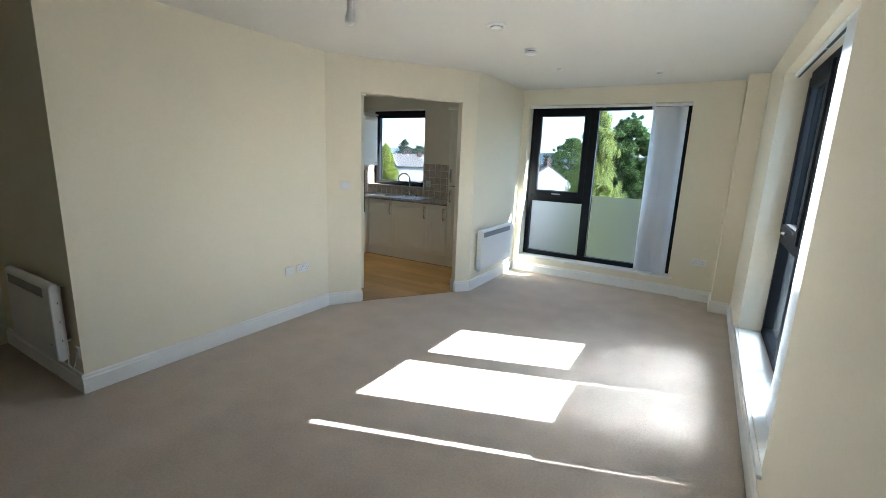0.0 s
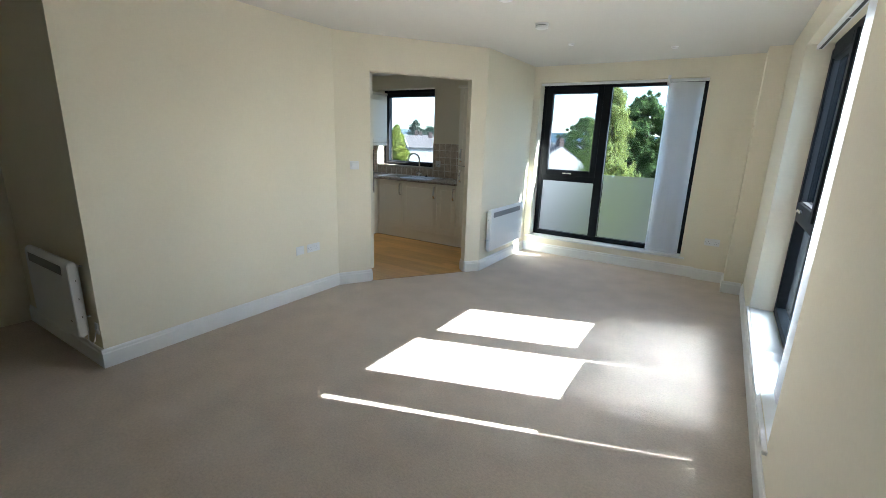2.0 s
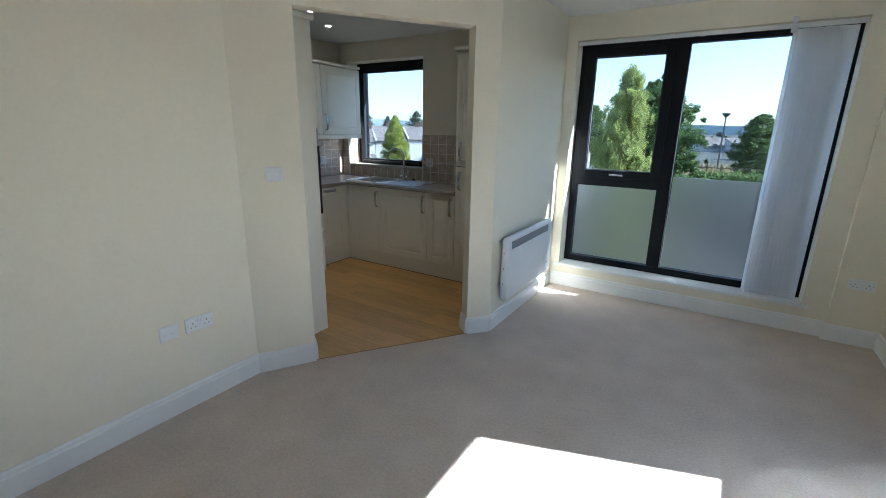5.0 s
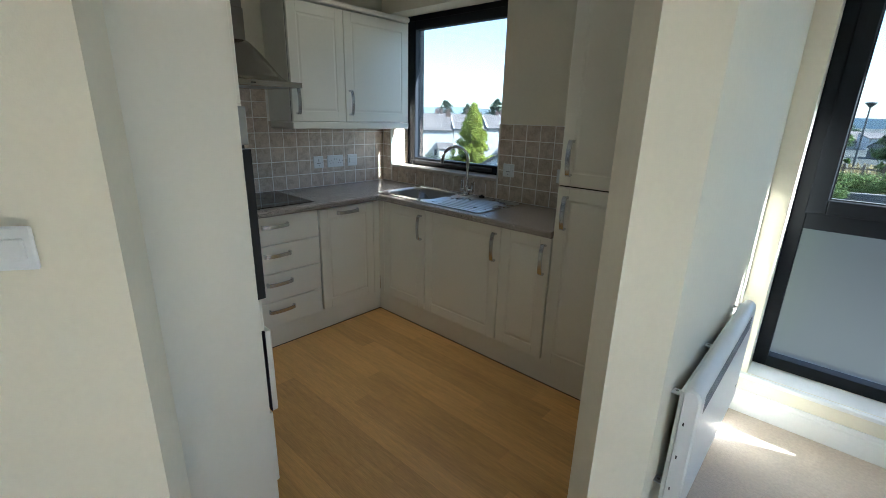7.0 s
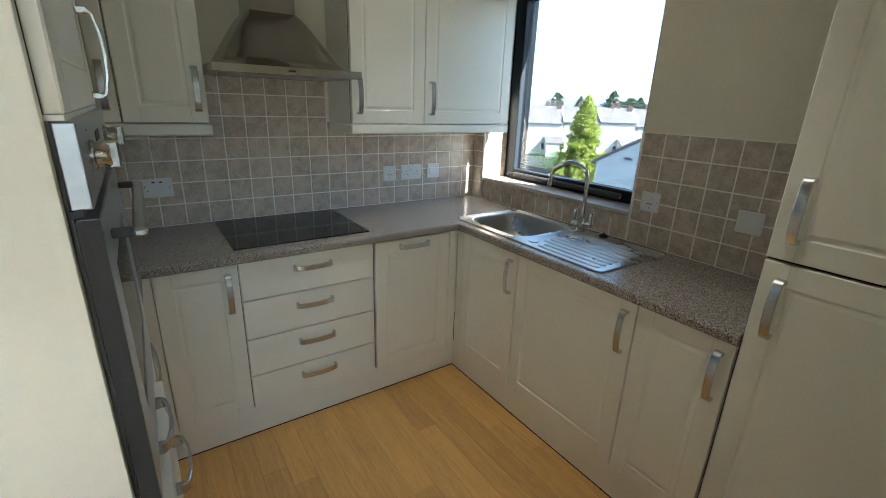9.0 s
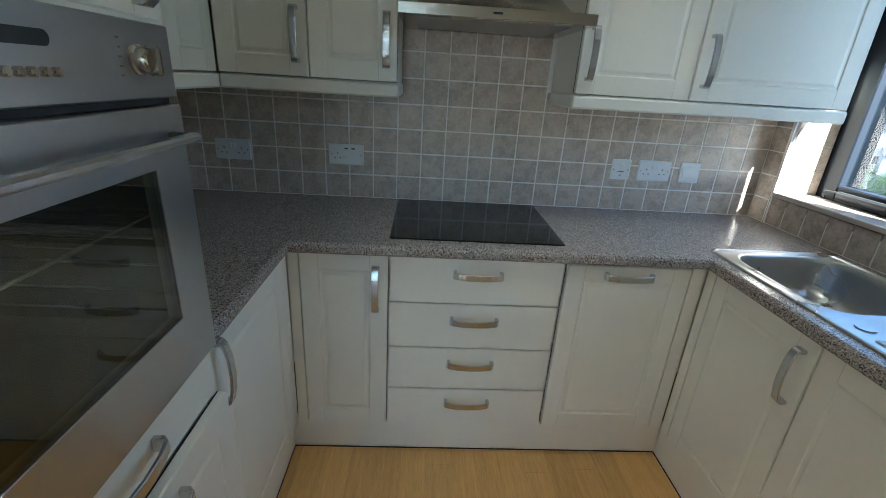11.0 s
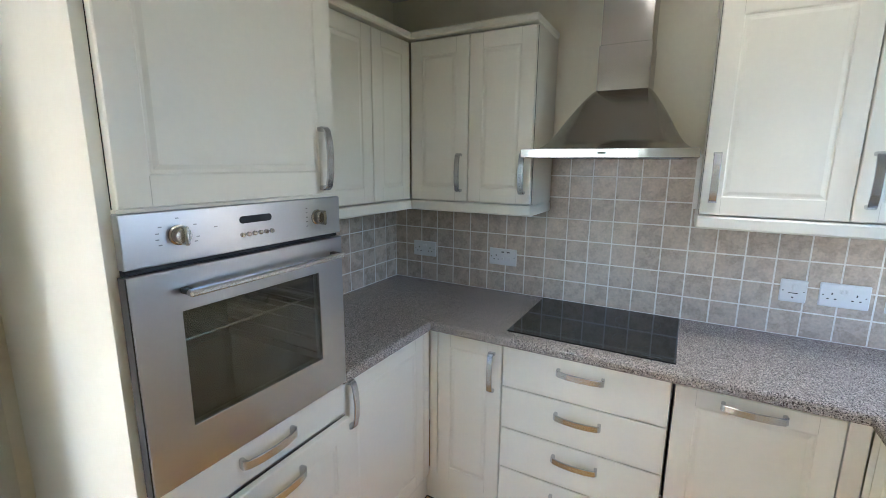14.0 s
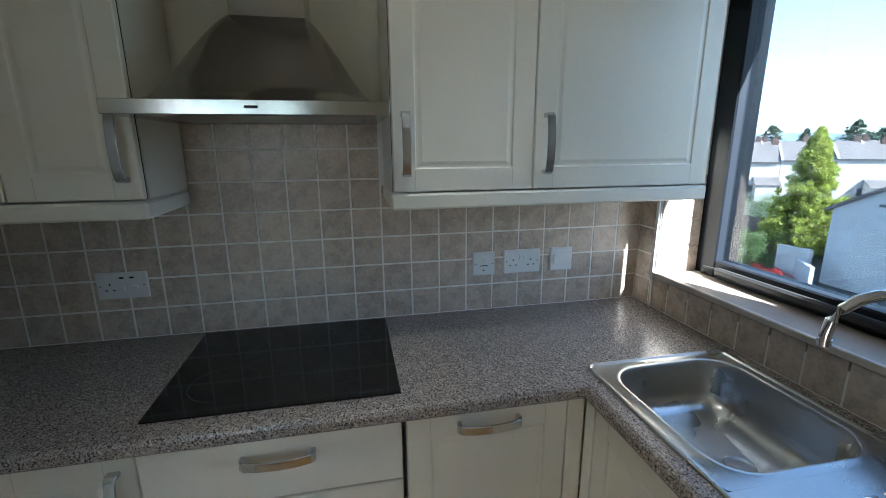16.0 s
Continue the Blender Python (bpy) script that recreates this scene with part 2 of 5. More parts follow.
def boxes(*specs, bevel=0.0):
    bm = bmesh.new()
    for s in specs:
        box(bm, *s, bevel=bevel)
    return bm


def prism(points, z0, z1, bm=None):
    bm = bm or bmesh.new()
    lo = [bm.verts.new((x, y, z0)) for x, y in points]
    hi = [bm.verts.new((x, y, z1)) for x, y in points]
    k = len(points)
    bm.faces.new(lo[::-1])
    bm.faces.new(hi)
    for i in range(k):
        bm.faces.new((lo[i], lo[(i + 1) % k], hi[(i + 1) % k], hi[i]))
    bmesh.ops.recalc_face_normals(bm, faces=bm.faces)
    return bm


def loft(rings, closed=True, cap0=True, cap1=True, bm=None):
    """Skins a row of rings (lists of points of one length)."""
    bm = bm or bmesh.new()
    vs = [[bm.verts.new(p) for p in r] for r in rings]
    k = len(vs[0])
    for a, b in zip(vs, vs[1:]):
        for i in range(k if closed else k - 1):
            j = (i + 1) % k
            bm.faces.new((a[i], a[j], b[j], b[i]))
    if cap0:
        bm.faces.new(vs[0][::-1])
    if cap1:
        bm.faces.new(vs[-1])
    bmesh.ops.recalc_face_normals(bm, faces=bm.faces)
    return bm


def lathe(profile, seg=24, bm=None, m=None):
    rings = [[(max(r, 1e-4) * math.cos(2 * math.pi * i / seg), max(r, 1e-4) * math.sin(2 * math.pi * i / seg), z) for i in range(seg)] for r, z in profile]
    if m:
        rings = [[tuple(m @ Vector(p)) for p in r] for r in rings]
    return loft(rings, bm=bm)


def tube(points, r, seg=10, bm=None, taper=None):
    pts = [Vector(p) for p in points]
    rings = []
    up = Vector((0, 0, 1))
    for i, p in enumerate(pts):
        d = (pts[min(i + 1, len(pts) - 1)] - pts[max(i - 1, 0)]).normalized()
        ref = up if abs(d.dot(up)) < 0.95 else Vector((1, 0, 0))
        a = d.cross(ref).normalized()
        b = d.cross(a)
        rad = r if taper is None else r + (taper - r) * i / (len(pts) - 1)
        rings.append([tuple(p + rad * (math.cos(2 * math.pi * k / seg) * a + math.sin(2 * math.pi * k / seg) * b)) for k in range(seg)])
    return loft(rings, bm=bm)


def turned(bm, m):
    bmesh.ops.transform(bm, matrix=m, verts=bm.verts)
    return bm


def thing(name, at, label, category, group="", kind=""):
    ob = new(name)
    ob.empty_display_size = 0.1
    ob.matrix_world = at if isinstance(at, Matrix) else Matrix.Translation(at)
    ob["base"] = [x for r in ob.matrix_world for x in r]
    return tagged(ob, label, category, group, kind)


def root_matrix(ob):
    while ob.parent:
        ob = ob.parent
    v = list(ob["base"]) if "base" in ob else None
    return Matrix([v[0:4], v[4:8], v[8:12], v[12:16]]) if v else Matrix()


def mesh_of(name, bm, material, smooth=False):
    me = bpy.data.meshes.new(name)
    bm.to_mesh(me)
    bm.free()
    me.materials.append(material)
    if smooth:
        for p in me.polygons:
            p.use_smooth = True
        me.set_sharp_from_angle(angle=radians(35))
    return me


def part(name, bm, material, parent, label="", smooth=False):
    """Links a bmesh, given in the world's metres, as one mesh under a thing or a part."""
    me = mesh_of(name, bm, material, smooth)
    me.transform(root_matrix(parent).inverted())
    ob = new(name, me)
    ob.parent = parent
    return tagged(ob, label)


def structure(name, bm, material, label, category, smooth=False):
    return tagged(new(name, mesh_of(name, bm, material, smooth)), label, category, "", "structure")


def single(name, bm, material, label, category, group="", kind="", smooth=False):
    return tagged(new(name, mesh_of(name, bm, material, smooth)), label, category, group, kind)


# ---- plan ----
H = 2.42
L, A, B, C = (-2.89, 3.184), (-2.712, 3.480), (-2.085, 4.372), (-1.973, 4.511)
A2, B2 = (-2.797, 3.540), (-2.174, 4.447)
XW, YS, YN, XE = -4.755, 3.277, 5.845, 0.640
YO, XO = 6.205, 0.92

structure("floor", prism([(-4.18, -2.3), (XE, -2.3), (XE, YN), (-1.973, YN), C, B, A, L, (-2.89, 1.12), (-4.18, 1.12)], -0.12, 0.0), CARPET, "beige cut-pile carpet covering the whole living room floor", "carpet")
kitchen_floor = structure("floor_kitchen", prism([A, B, B2, (-2.070, 4.560), (-2.070, YN), (XW, YN), (XW, YS), (-2.977, YS), A2], -0.12, -0.004), JOINT, "oak-look plank floor of the kitchen", "floor")
structure("ceiling", boxes((-4.96, XO, -2.4, YO, H, H + 0.15)), CEIL, "smooth white painted ceiling over both rooms", "ceiling")
structure("wall_left", prism([(-2.89, 1.12), L, (-2.992, 3.21), (-2.992, 1.22), (-4.18, 1.22), (-4.18, 1.12)], 0, H), WALL, "cream painted partition wall with an outer corner", "wall")
structure("wall_kitchen_south", prism([(XW, 3.177), (-2.992, 3.177), (-2.992, 3.21), (-2.977, YS), (XW, YS)], 0, H), WALL, "cream painted kitchen wall behind the oven tower", "wall")
structure("wall_diagonal", prism([L, A, A2, (-2.977, YS), (-2.992, 3.21)], 0, H, prism([A, B, B2, A2], 2.10, H)), WALL, "cream angled wall with the open kitchen doorway", "wall")
structure("wall_heater", prism([B, C, (-1.973, YN), (-2.070, YN), (-2.070, 4.560), B2], 0, H), WALL, "cream partition between kitchen and living room window", "wall")
wall_hob = structure("wall_kitchen_west", boxes((-4.955, XW, 3.177, YN, 0, H)), WALL, "cream painted kitchen wall behind the hob", "wall")
KX0, KX1, KZ0, KZ1 = -4.634, -3.525, 0.995, 2.215
FX0, FX1, FZ0, FZ1 = -1.885, 0.005, 0.225, 2.225
EY0, EY1 = 2.30, 4.33

wall_sink = structure("wall_north", boxes((-4.955, KX0, YN, YO, 0, H), (KX0, KX1, YN, YO, 0, KZ0), (KX0, KX1, YN, YO, KZ1, H), (KX1, FX0, YN, YO, 0, H), (FX0, FX1, YN, YO, 0, FZ0), (FX0, FX1, YN, YO, FZ1, H), (FX1, XO, YN, YO, 0, H)), WALL, "cream outer wall with two window openings", "wall")
structure("wall_east", boxes((XE, XO, EY1, YN, 0, H), (XE, XO, EY0, EY1, 0, FZ0), (XE, XO, EY0, EY1, FZ1, H), (XE, XO, -2.3, EY0, 0, H)), WALL, "cream outer wall with a tall window", "wall")
structure("wall_south", boxes((-4.28, XO, -2.4, -2.3, 0, H)), WALL, "plain cream end wall of the living room", "wall")
structure("wall_west", boxes((-4.28, -4.18, -2.3, 1.22, 0, H)), WALL, "plain cream side wall of the living room", "wall")
structure("pier", boxes((0.165, 0.465, 5.80, YN, 0, H), (0.465, XE, 5.45, YN, 0, H)), WALL, "cream boxed pier in the window corner", "pier")
structure("wall_below", boxes((-4.955, XO, -2.4, YO, -7, -0.13)), GREYR, "storeys of the building below the flat", "building")


# skirting boards: an ogee-like profile run along each stretch of wall
def skirting(p, q, height=0.125):
    p, q = Vector((*p, 0)), Vector((*q, 0))
    d = (q - p).normalized()
    n = Vector((-d.y, d.x, 0))
    prof = [(0, 0), (0.016, 0), (0.016, height * 0.76), (0.011, height * 0.82), (0.011, height * 0.92), (0.006, height), (0, height)]
    rings = [[tuple(c + n * u + Vector((0, 0, w))) for u, w in prof] for c in (p, q)]
    structure("baseboard", loft(rings), TRIM, "white painted moulded skirting board along the wall", "baseboard")


for a, b in [((-2.89, 1.12), (-4.18, 1.12)), ((-2.89, 3.184), (-2.89, 1.104)), (A, (L[0] + 0.004, L[1])), ((C[0], C[1] - 0.004), B), ((-1.973, YN), C), ((0.165, YN), (-1.957, YN)), ((0.465, 5.80), (0.149, 5.80)),
             ((0.465, 5.45), (0.465, 5.784)), ((0.624, 5.45), (0.449, 5.45)), ((XE, -2.3), (XE, 5.45)), (B, B2), (A2, A)]:
    skirting(a, b)


# ---- windows ----
def tall_window(name, m, label, W=1.89, RF=0.06, D=0.205, ice=None):
    """Anthracite window: an opening light over a frosted pane, beside one tall fixed pane. Local x to the viewer's right, y outwards."""
    HT = 2.0
    ice = ice or FROST
    w = thing(name, m, label, "window", "", "structure")
    t = lambda bm: turned(bm, m)
    part("window_frame", t(boxes((0, 0.06, 0, 0.07, 0, HT), (W - RF, W, 0, 0.07, 0, HT), (0.06, W - RF, 0, 0.07, 0, 0.06), (0.06, W - RF, 0, 0.07, HT - 0.06, HT), (0.76, 0.865, 0, 0.07, 0.06, HT - 0.06), (0.06, 0.76, 0, 0.07, 0.755, 0.84), bevel=0.003)), ANTH, w)
    part("reveal_lining", t(boxes((0.0, 0.006, 0.0705, D, 0.006, HT), (W - 0.006, W, 0.0705, D, 0.006, HT), (0.006, W - 0.006, 0.0705, D, HT - 0.006, HT), (0.0, W, 0.0705, D + 0.03, 0.0, 0.006))), ANTH, w, "dark metal lining of the outer reveal")
    sash = part("sash", t(boxes((0.052, 0.128, -0.014, 0.05, 0.832, 1.948), (0.697, 0.768, -0.014, 0.05, 0.832, 1.948), (0.128, 0.697, -0.014, 0.05, 0.832, 0.902), (0.128, 0.697, -0.014, 0.05, 1.875, 1.948), bevel=0.004)), ANTH, w)
    part("gasket", t(boxes((0.128, 0.134, 0.0, 0.03, 0.902, 1.875), (0.691, 0.697, 0.0, 0.03, 0.902, 1.875), (0.134, 0.691, 0.0, 0.03, 0.902, 0.908), (0.134, 0.691, 0.0, 0.03, 1.869, 1.875))), SEAL, sash)
    hb = boxes((0.375, 0.40, -0.034, -0.014, 0.857, 0.873), bevel=0.003)
    box(hb, 0.355, 0.475, -0.044, -0.032, 0.856, 0.874, bevel=0.005, seg=2)
    part("handle", t(hb), NICKEL, sash, "satin metal window handle")
    for nm, bm, mt, lb in (("pane", boxes((0.13, 0.695, 0.028, 0.034, 0.904, 1.873)), GLASS, "glass pane tinted grey to dim the view outside"), ("pane", boxes((0.865, W - RF, 0.038, 0.044, 0.876, HT - 0.06)), GLASS, "glass pane tinted grey to dim the view outside"),
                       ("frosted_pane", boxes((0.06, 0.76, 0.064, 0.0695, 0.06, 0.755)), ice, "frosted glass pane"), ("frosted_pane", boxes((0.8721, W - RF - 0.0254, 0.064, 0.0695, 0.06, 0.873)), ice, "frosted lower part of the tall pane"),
                       ("pane_edge", boxes((0.865, 0.872, 0.064, 0.0695, 0.06, 0.8755)), GLASS, "unfrosted tinted margin beside the frosting"), ("pane_edge", boxes((W - RF - 0.0253, W - RF, 0.064, 0.0695, 0.06, 0.8755)), GLASS, "unfrosted tinted margin beside the frosting")):
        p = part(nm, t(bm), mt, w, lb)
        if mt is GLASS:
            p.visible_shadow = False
    return w


M_FAR, M_EAST = pose(FX0, 6.0, FZ0), pose(0.80, EY1, FZ0, 0, 0, -90)
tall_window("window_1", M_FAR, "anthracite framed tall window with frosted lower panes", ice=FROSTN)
tall_window("window_2", M_EAST, "anthracite framed tall window with sunlit frosted panes", 2.03, 0.18, 0.12)
structure("window_sill", boxes((-1.93, 0.05, 5.815, YN, 0.203, 0.225), (FX0, FX1, YN, 6.0, 0.203, 0.2255), bevel=0.004), TRIM, "white painted window board under the tall window", "window sill")
structure("window_sill", boxes((0.618, XE, EY0 - 0.05, EY1 + 0.04, 0.203, 0.225), (XE, 0.80, EY0, EY1, 0.203, 0.2255), bevel=0.004), TRIM, "white painted window board in strong sunlight", "window sill")

kw = thing("window_3", (KX0, 6.02, KZ0), "anthracite framed kitchen window above the sink", "window", "", "structure")
part("window_frame", boxes((KX0, KX0 + 0.05, 6.02, 6.09, KZ0, KZ1), (KX1 - 0.05, KX1, 6.02, 6.09, KZ0, KZ1), (KX0 + 0.05, KX1 - 0.05, 6.02, 6.09, KZ0, KZ0 + 0.05), (KX0 + 0.05, KX1 - 0.05, 6.02, 6.09, KZ1 - 0.05, KZ1), bevel=0.003), ANTH, kw)
part("reveal_lining", boxes((KX0, KX0 + 0.006, 6.0905, YO, KZ0 + 0.006, KZ1), (KX1 - 0.006, KX1, 6.0905, YO, KZ0 + 0.006, KZ1), (KX0 + 0.006, KX1 - 0.006, 6.0905, YO, KZ1 - 0.006, KZ1), (KX0, KX1, 6.0905, YO + 0.03, KZ0, KZ0 + 0.006)), ANTH, kw, "dark metal lining of the outer reveal")
ks = part("sash", boxes((KX0 + 0.042, KX0 + 0.108, 6.004, 6.07, KZ0 + 0.042, KZ1 - 0.042), (KX1 - 0.108, KX1 - 0.042, 6.004, 6.07, KZ0 + 0.042, KZ1 - 0.042), (KX0 + 0.108, KX1 - 0.108, 6.004, 6.07, KZ0 + 0.042, KZ0 + 0.108), (KX0 + 0.108, KX1 - 0.108, 6.004, 6.07, KZ1 - 0.108, KZ1 - 0.042), bevel=0.005), ANTH, kw)
part("opener_bar", boxes((KX0 + 0.13, KX1 - 0.16, 5.978, 6.003, KZ0 + 0.062, KZ0 + 0.090), bevel=0.007), SEAL, kw, "black window opener bar")
part("window_stay", tube([(KX0 + 0.075, 6.003, KZ0 + 0.05), (KX0 + 0.075, 5.985, KZ0 + 0.062), (KX0 + 0.085, 5.98, KZ0 + 0.082), (KX0 + 0.135, 5.99, KZ0 + 0.084)], 0.004, 8), SEAL, kw, "bent black window stay")
kp = part("pane", boxes((KX0 + 0.10, KX1 - 0.10, 6.036, 6.042, KZ0 + 0.10, KZ1 - 0.10)), GLASS, kw, "glass pane tinted grey to dim the view outside")
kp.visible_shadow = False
structure("kitchen_sill", boxes((KX0, KX1, 5.846, 6.019, 0.997, 1.0385)), SILLT, "plain taupe sill board of the kitchen window", "window sill")
structure("trim", boxes((KX1, KX1 + 0.007, 5.833, 5.8445, 0.9005, 1.412), (KX0 - 0.007, KX0, 5.833, 5.8445, 0.9005, 1.344)), TRIM, "white plastic trim beside the window tiles", "trim")
structure("trim", boxes((KX0, KX1, 5.829, 5.8455, 1.0225, 1.043), bevel=0.003), NOSING, "pale beige rounded nosing along the sill edge", "trim")


# vertical blinds drawn back into a stack
def blind(m, label, corded=True, out=0.0):
    m = m @ Matrix.Translation((0, out, 0))
    b = thing("vertical_blind", m, label, "blind", "vertical blinds of the tall windows")
    t = lambda bm: turned(bm, m)
    part("headrail", t(boxes((0.004, 1.886, -0.135, -0.095, 1.962, 1.992), bevel=0.004)), PLASTIC, b, "white plastic headrail")
    for u0, u1 in ((0.03, 0.93), (0.96, 1.48)):
        part("track_slot", t(boxes((u0, u1, -0.122, -0.106, 1.9606, 1.9618))), DARK, b, "dark slot under the headrail")
    rnd = random.Random(5)
    for i in range(12):
        u = 1.538 + i * 0.0245
        a = radians(17 + rnd.uniform(-4, 4))
        d = Vector((math.cos(a), math.sin(a), 0)) * 0.0445
        q = Vector((-d.y, d.x, 0)).normalized()
        cols = []
        for k in range(7):
            s = k / 3 - 1
            c = Vector((u, -0.122, 0)) + d * s + q * (0.007 * (1 - s * s))
            cols.append(c)
        ring = [c + q * 0.0006 for c in cols] + [c - q * 0.0006 for c in cols[::-1]]
        slat = part("slat", t(loft([[tuple(c + Vector((0, 0, z))) for c in ring] for z in (0.045, 1.955)])), VANE, b, "", True)
        part("bottom_weight", t(loft([[tuple(c + q * (0.0016 if j < 7 else -0.0016) + Vector((0, 0, z))) for j, c in enumerate(ring)] for z in (0.012, 0.044)])), VANE, slat)
    if corded:
        part("chain", t(tube([(1.52, -0.15, 1.97), (1.518, -0.15, 1.2), (1.516, -0.148, 0.06), (1.60, -0.15, 0.03), (1.86, -0.148, 0.03)], 0.0022, 6)), PLASTIC, b, "white bead chain")
        cl = boxes((1.482, 1.512, -0.16, -0.135, 1.99, 2.03), bevel=0.004)
        lathe([(0.0, 1.925), (0.016, 1.93), (0.019, 1.95), (0.013, 1.975), (0.005, 1.995)], 12, cl, pose(1.497, -0.15, 0))
        part("cord_weight", t(cl), PLASTIC, b)
    return b


blind(M_FAR, "white fabric vertical blind drawn aside beside the glass")
blind(M_EAST, "white fabric vertical blind drawn aside at the sunny window", False, 0.035)


# ---- kitchen units ----
def slab(x0, x1, z0, z1, t=0.02, panel=True, inset=0.062):
    """A door or drawer front in local metres: x across, y outwards from 0 to t, z up; a routed panel if asked."""
    loops = [(0.0, 0.0), (0.0, t - 0.003), (0.0025, t)]
    if panel:
        i = min(inset, (x1 - x0) * 0.24)
        loops += [(i, t), (i + 0.004, t - 0.0033), (i + 0.010, t - 0.0033), (i + 0.020, t - 0.0006)]
    rings = [[(x0 + i, y, z0 + i), (x1 - i, y, z0 + i), (x1 - i, y, z1 - i), (x0 + i, y, z1 - i)] for i, y in loops]
    return loft(rings)


def bow(length=0.17):
    """A bowed flat pull: along local x, standing out along y."""
    h = length / 2
    path = [(-h + 0.006, 0.0), (-h + 0.004, 0.016), (-h + 0.009, 0.0245), (-h * 0.5, 0.032), (0, 0.0345), (h * 0.5, 0.032), (h - 0.009, 0.0245), (h - 0.004, 0.016), (h - 0.006, 0.0)]
    rings = []
    for i, (x, y) in enumerate(path):
        x2, y2 = path[min(i + 1, 8)]
        x1, y1 = path[max(i - 1, 0)]
        d = Vector((x2 - x1, y2 - y1)).normalized()
        n = Vector((-d.y, d.x)) * (0.0035 if 1 < i < 7 else 0.006)
        w = 0.0118 if 1 < i < 7 else 0.0132
        rings.append([(x + n.x, y + n.y, w), (x - n.x, y - n.y, w), (x - n.x, y - n.y, -w), (x + n.x, y + n.y, -w)])
    bm = loft(rings)
    bmesh.ops.bevel(bm, geom=list(bm.edges), offset=0.0015, segments=1, affect="EDGES")
    return bm


class Run:
    """One line of units: s is measured along the wall in world metres, the fronts stand at depth f."""

    def __init__(self, side, f):
        self.side, self.f = side, f

    def m(self, out=0.0):
        f = self.f
        if self.side == "west":
            return Matrix(((0, 1, 0, f + out), (1, 0, 0, 0), (0, 0, 1, 0), (0, 0, 0, 1)))
        if self.side == "south":
            return Matrix(((1, 0, 0, 0), (0, 1, 0, f + out), (0, 0, 1, 0), (0, 0, 0, 1)))
        return Matrix(((1, 0, 0, 0), (0, -1, 0, f - out), (0, 0, 1, 0), (0, 0, 0, 1)))

    def place(self, bm, out=0.0):
        turned(bm, self.m(out))
        bmesh.ops.recalc_face_normals(bm, faces=bm.faces)
        return bm

    def at(self, s, z):
        return tuple(self.m() @ Vector((s, -0.25, z)))

    def front(self, unit, name, s0, s1, z0, z1, panel=True, handle=None, label="", inset=0.062):
        """handle: (s, z, 'v' or 'h')."""
        g = 0.0022
        # A black sheet added behind each front paints the shade of its gaps.
        gasket = self.place(boxes((s0 + 0.001, s1 - 0.001, -0.0225, -0.0212, z0 + 0.001, z1 - 0.001)))
        d = part(name, self.place(slab(s0 + g, s1 - g, z0 + g, z1 - g, panel=panel, inset=inset), -0.02), CREAM, unit, label)
        part("gap_shade_sheet", gasket, SEAL, d, "black sheet painting the shade in the gaps round the front")
        if panel and z1 - z0 > 0.5:
            i = min(inset, (s1 - s0) * 0.24) + 0.002
            # Slightly proud darker strips paint the shaded V-lines; nothing is cut.
            for a in (s0 + i, s1 - i):
                part("groove_shade", self.place(boxes((a - 0.0007, a + 0.0007, -0.0004, 0.0003, z0 + 0.006, z0 + i - 0.002))), GROOVE, d)
                part("groove_shade", self.place(boxes((a - 0.0007, a + 0.0007, -0.0004, 0.0003, z1 - i + 0.002, z1 - 0.006))), GROOVE, d)
        if handle:
            hs, hz, way = handle
            hm = Matrix.Translation((hs, 0, hz)) @ (pose(0, 0, 0, 0, 90, 0) if way == "v" else Matrix())
            part("handle", self.place(turned(bow(), hm)), NICKEL, d, "bowed satin nickel handle", True)
        return d

    def carcass(self, unit, s0, s1, z0, z1, depth, name="body"):
        part(name, self.place(boxes((s0 + 0.0005, s1 - 0.0005, -depth, -0.028, z0, z1))), CARC, unit)


WEST, SOUTH, NORTH = Run("west", -4.172), Run("south", 3.862), Run("north", 5.305)
ZB, ZT = 0.152, 0.862


def unit(run, label, s0, s1, z=0.0, group="fitted kitchen units", category="cabinet", name="base_cabinet"):
    return thing(name, run.at((s0 + s1) / 2, z), label, category, group)


u = unit(WEST, "cream base cabinet with a narrow panelled door", 3.90, 4.20)
WEST.carcass(u, 3.878, 4.20, 0.10, 0.858, 0.56)
WEST.front(u, "door", 3.90, 4.20, ZB, ZT, True, (4.157, 0.735, "v"))
u = unit(WEST, "cream drawer unit with four plain drawers under the hob", 4.20, 4.803, name="drawer_unit", category="drawers")
WEST.carcass(u, 4.20, 4.803, 0.10, 0.858, 0.56)
for z0, z1 in ((0.684, ZT), (0.502, 0.684), (0.320, 0.502), (ZB, 0.320)):
    WEST.front(u, "drawer", 4.20, 4.803, z0, z1, False, (4.505, z0 + (z1 - z0) * 0.66, "h"))
u = unit(WEST, "cream panelled front of a built-in dishwasher", 4.803, 5.252, name="dishwasher", category="dishwasher")
WEST.carcass(u, 4.812, 5.252, 0.10, 0.855, 0.56)
WEST.front(u, "door", 4.810, 5.252, ZB, ZT - 0.008, True, (5.028, 0.818, "h"))
u = unit(WEST, "cream corner filler post between the base units", 5.254, 5.304, name="corner_post", category="filler panel")
part("panel", boxes((-4.19, -4.174, 5.2535, 5.3035, ZB, 0.858), bevel=0.001), CREAM, u)
u = unit(SOUTH, "cream base cabinet in the corner with a panelled door", -4.12, -3.608)
SOUTH.carcass(u, -4.168, -3.608, 0.10, 0.858, 0.56)
SOUTH.front(u, "door", -4.12, -3.608, ZB, ZT, True, (-3.642, 0.775, "v"))
u = unit(SOUTH, "cream corner filler post beside the base cabinet", -4.17, -4.12, name="corner_post", category="filler panel")
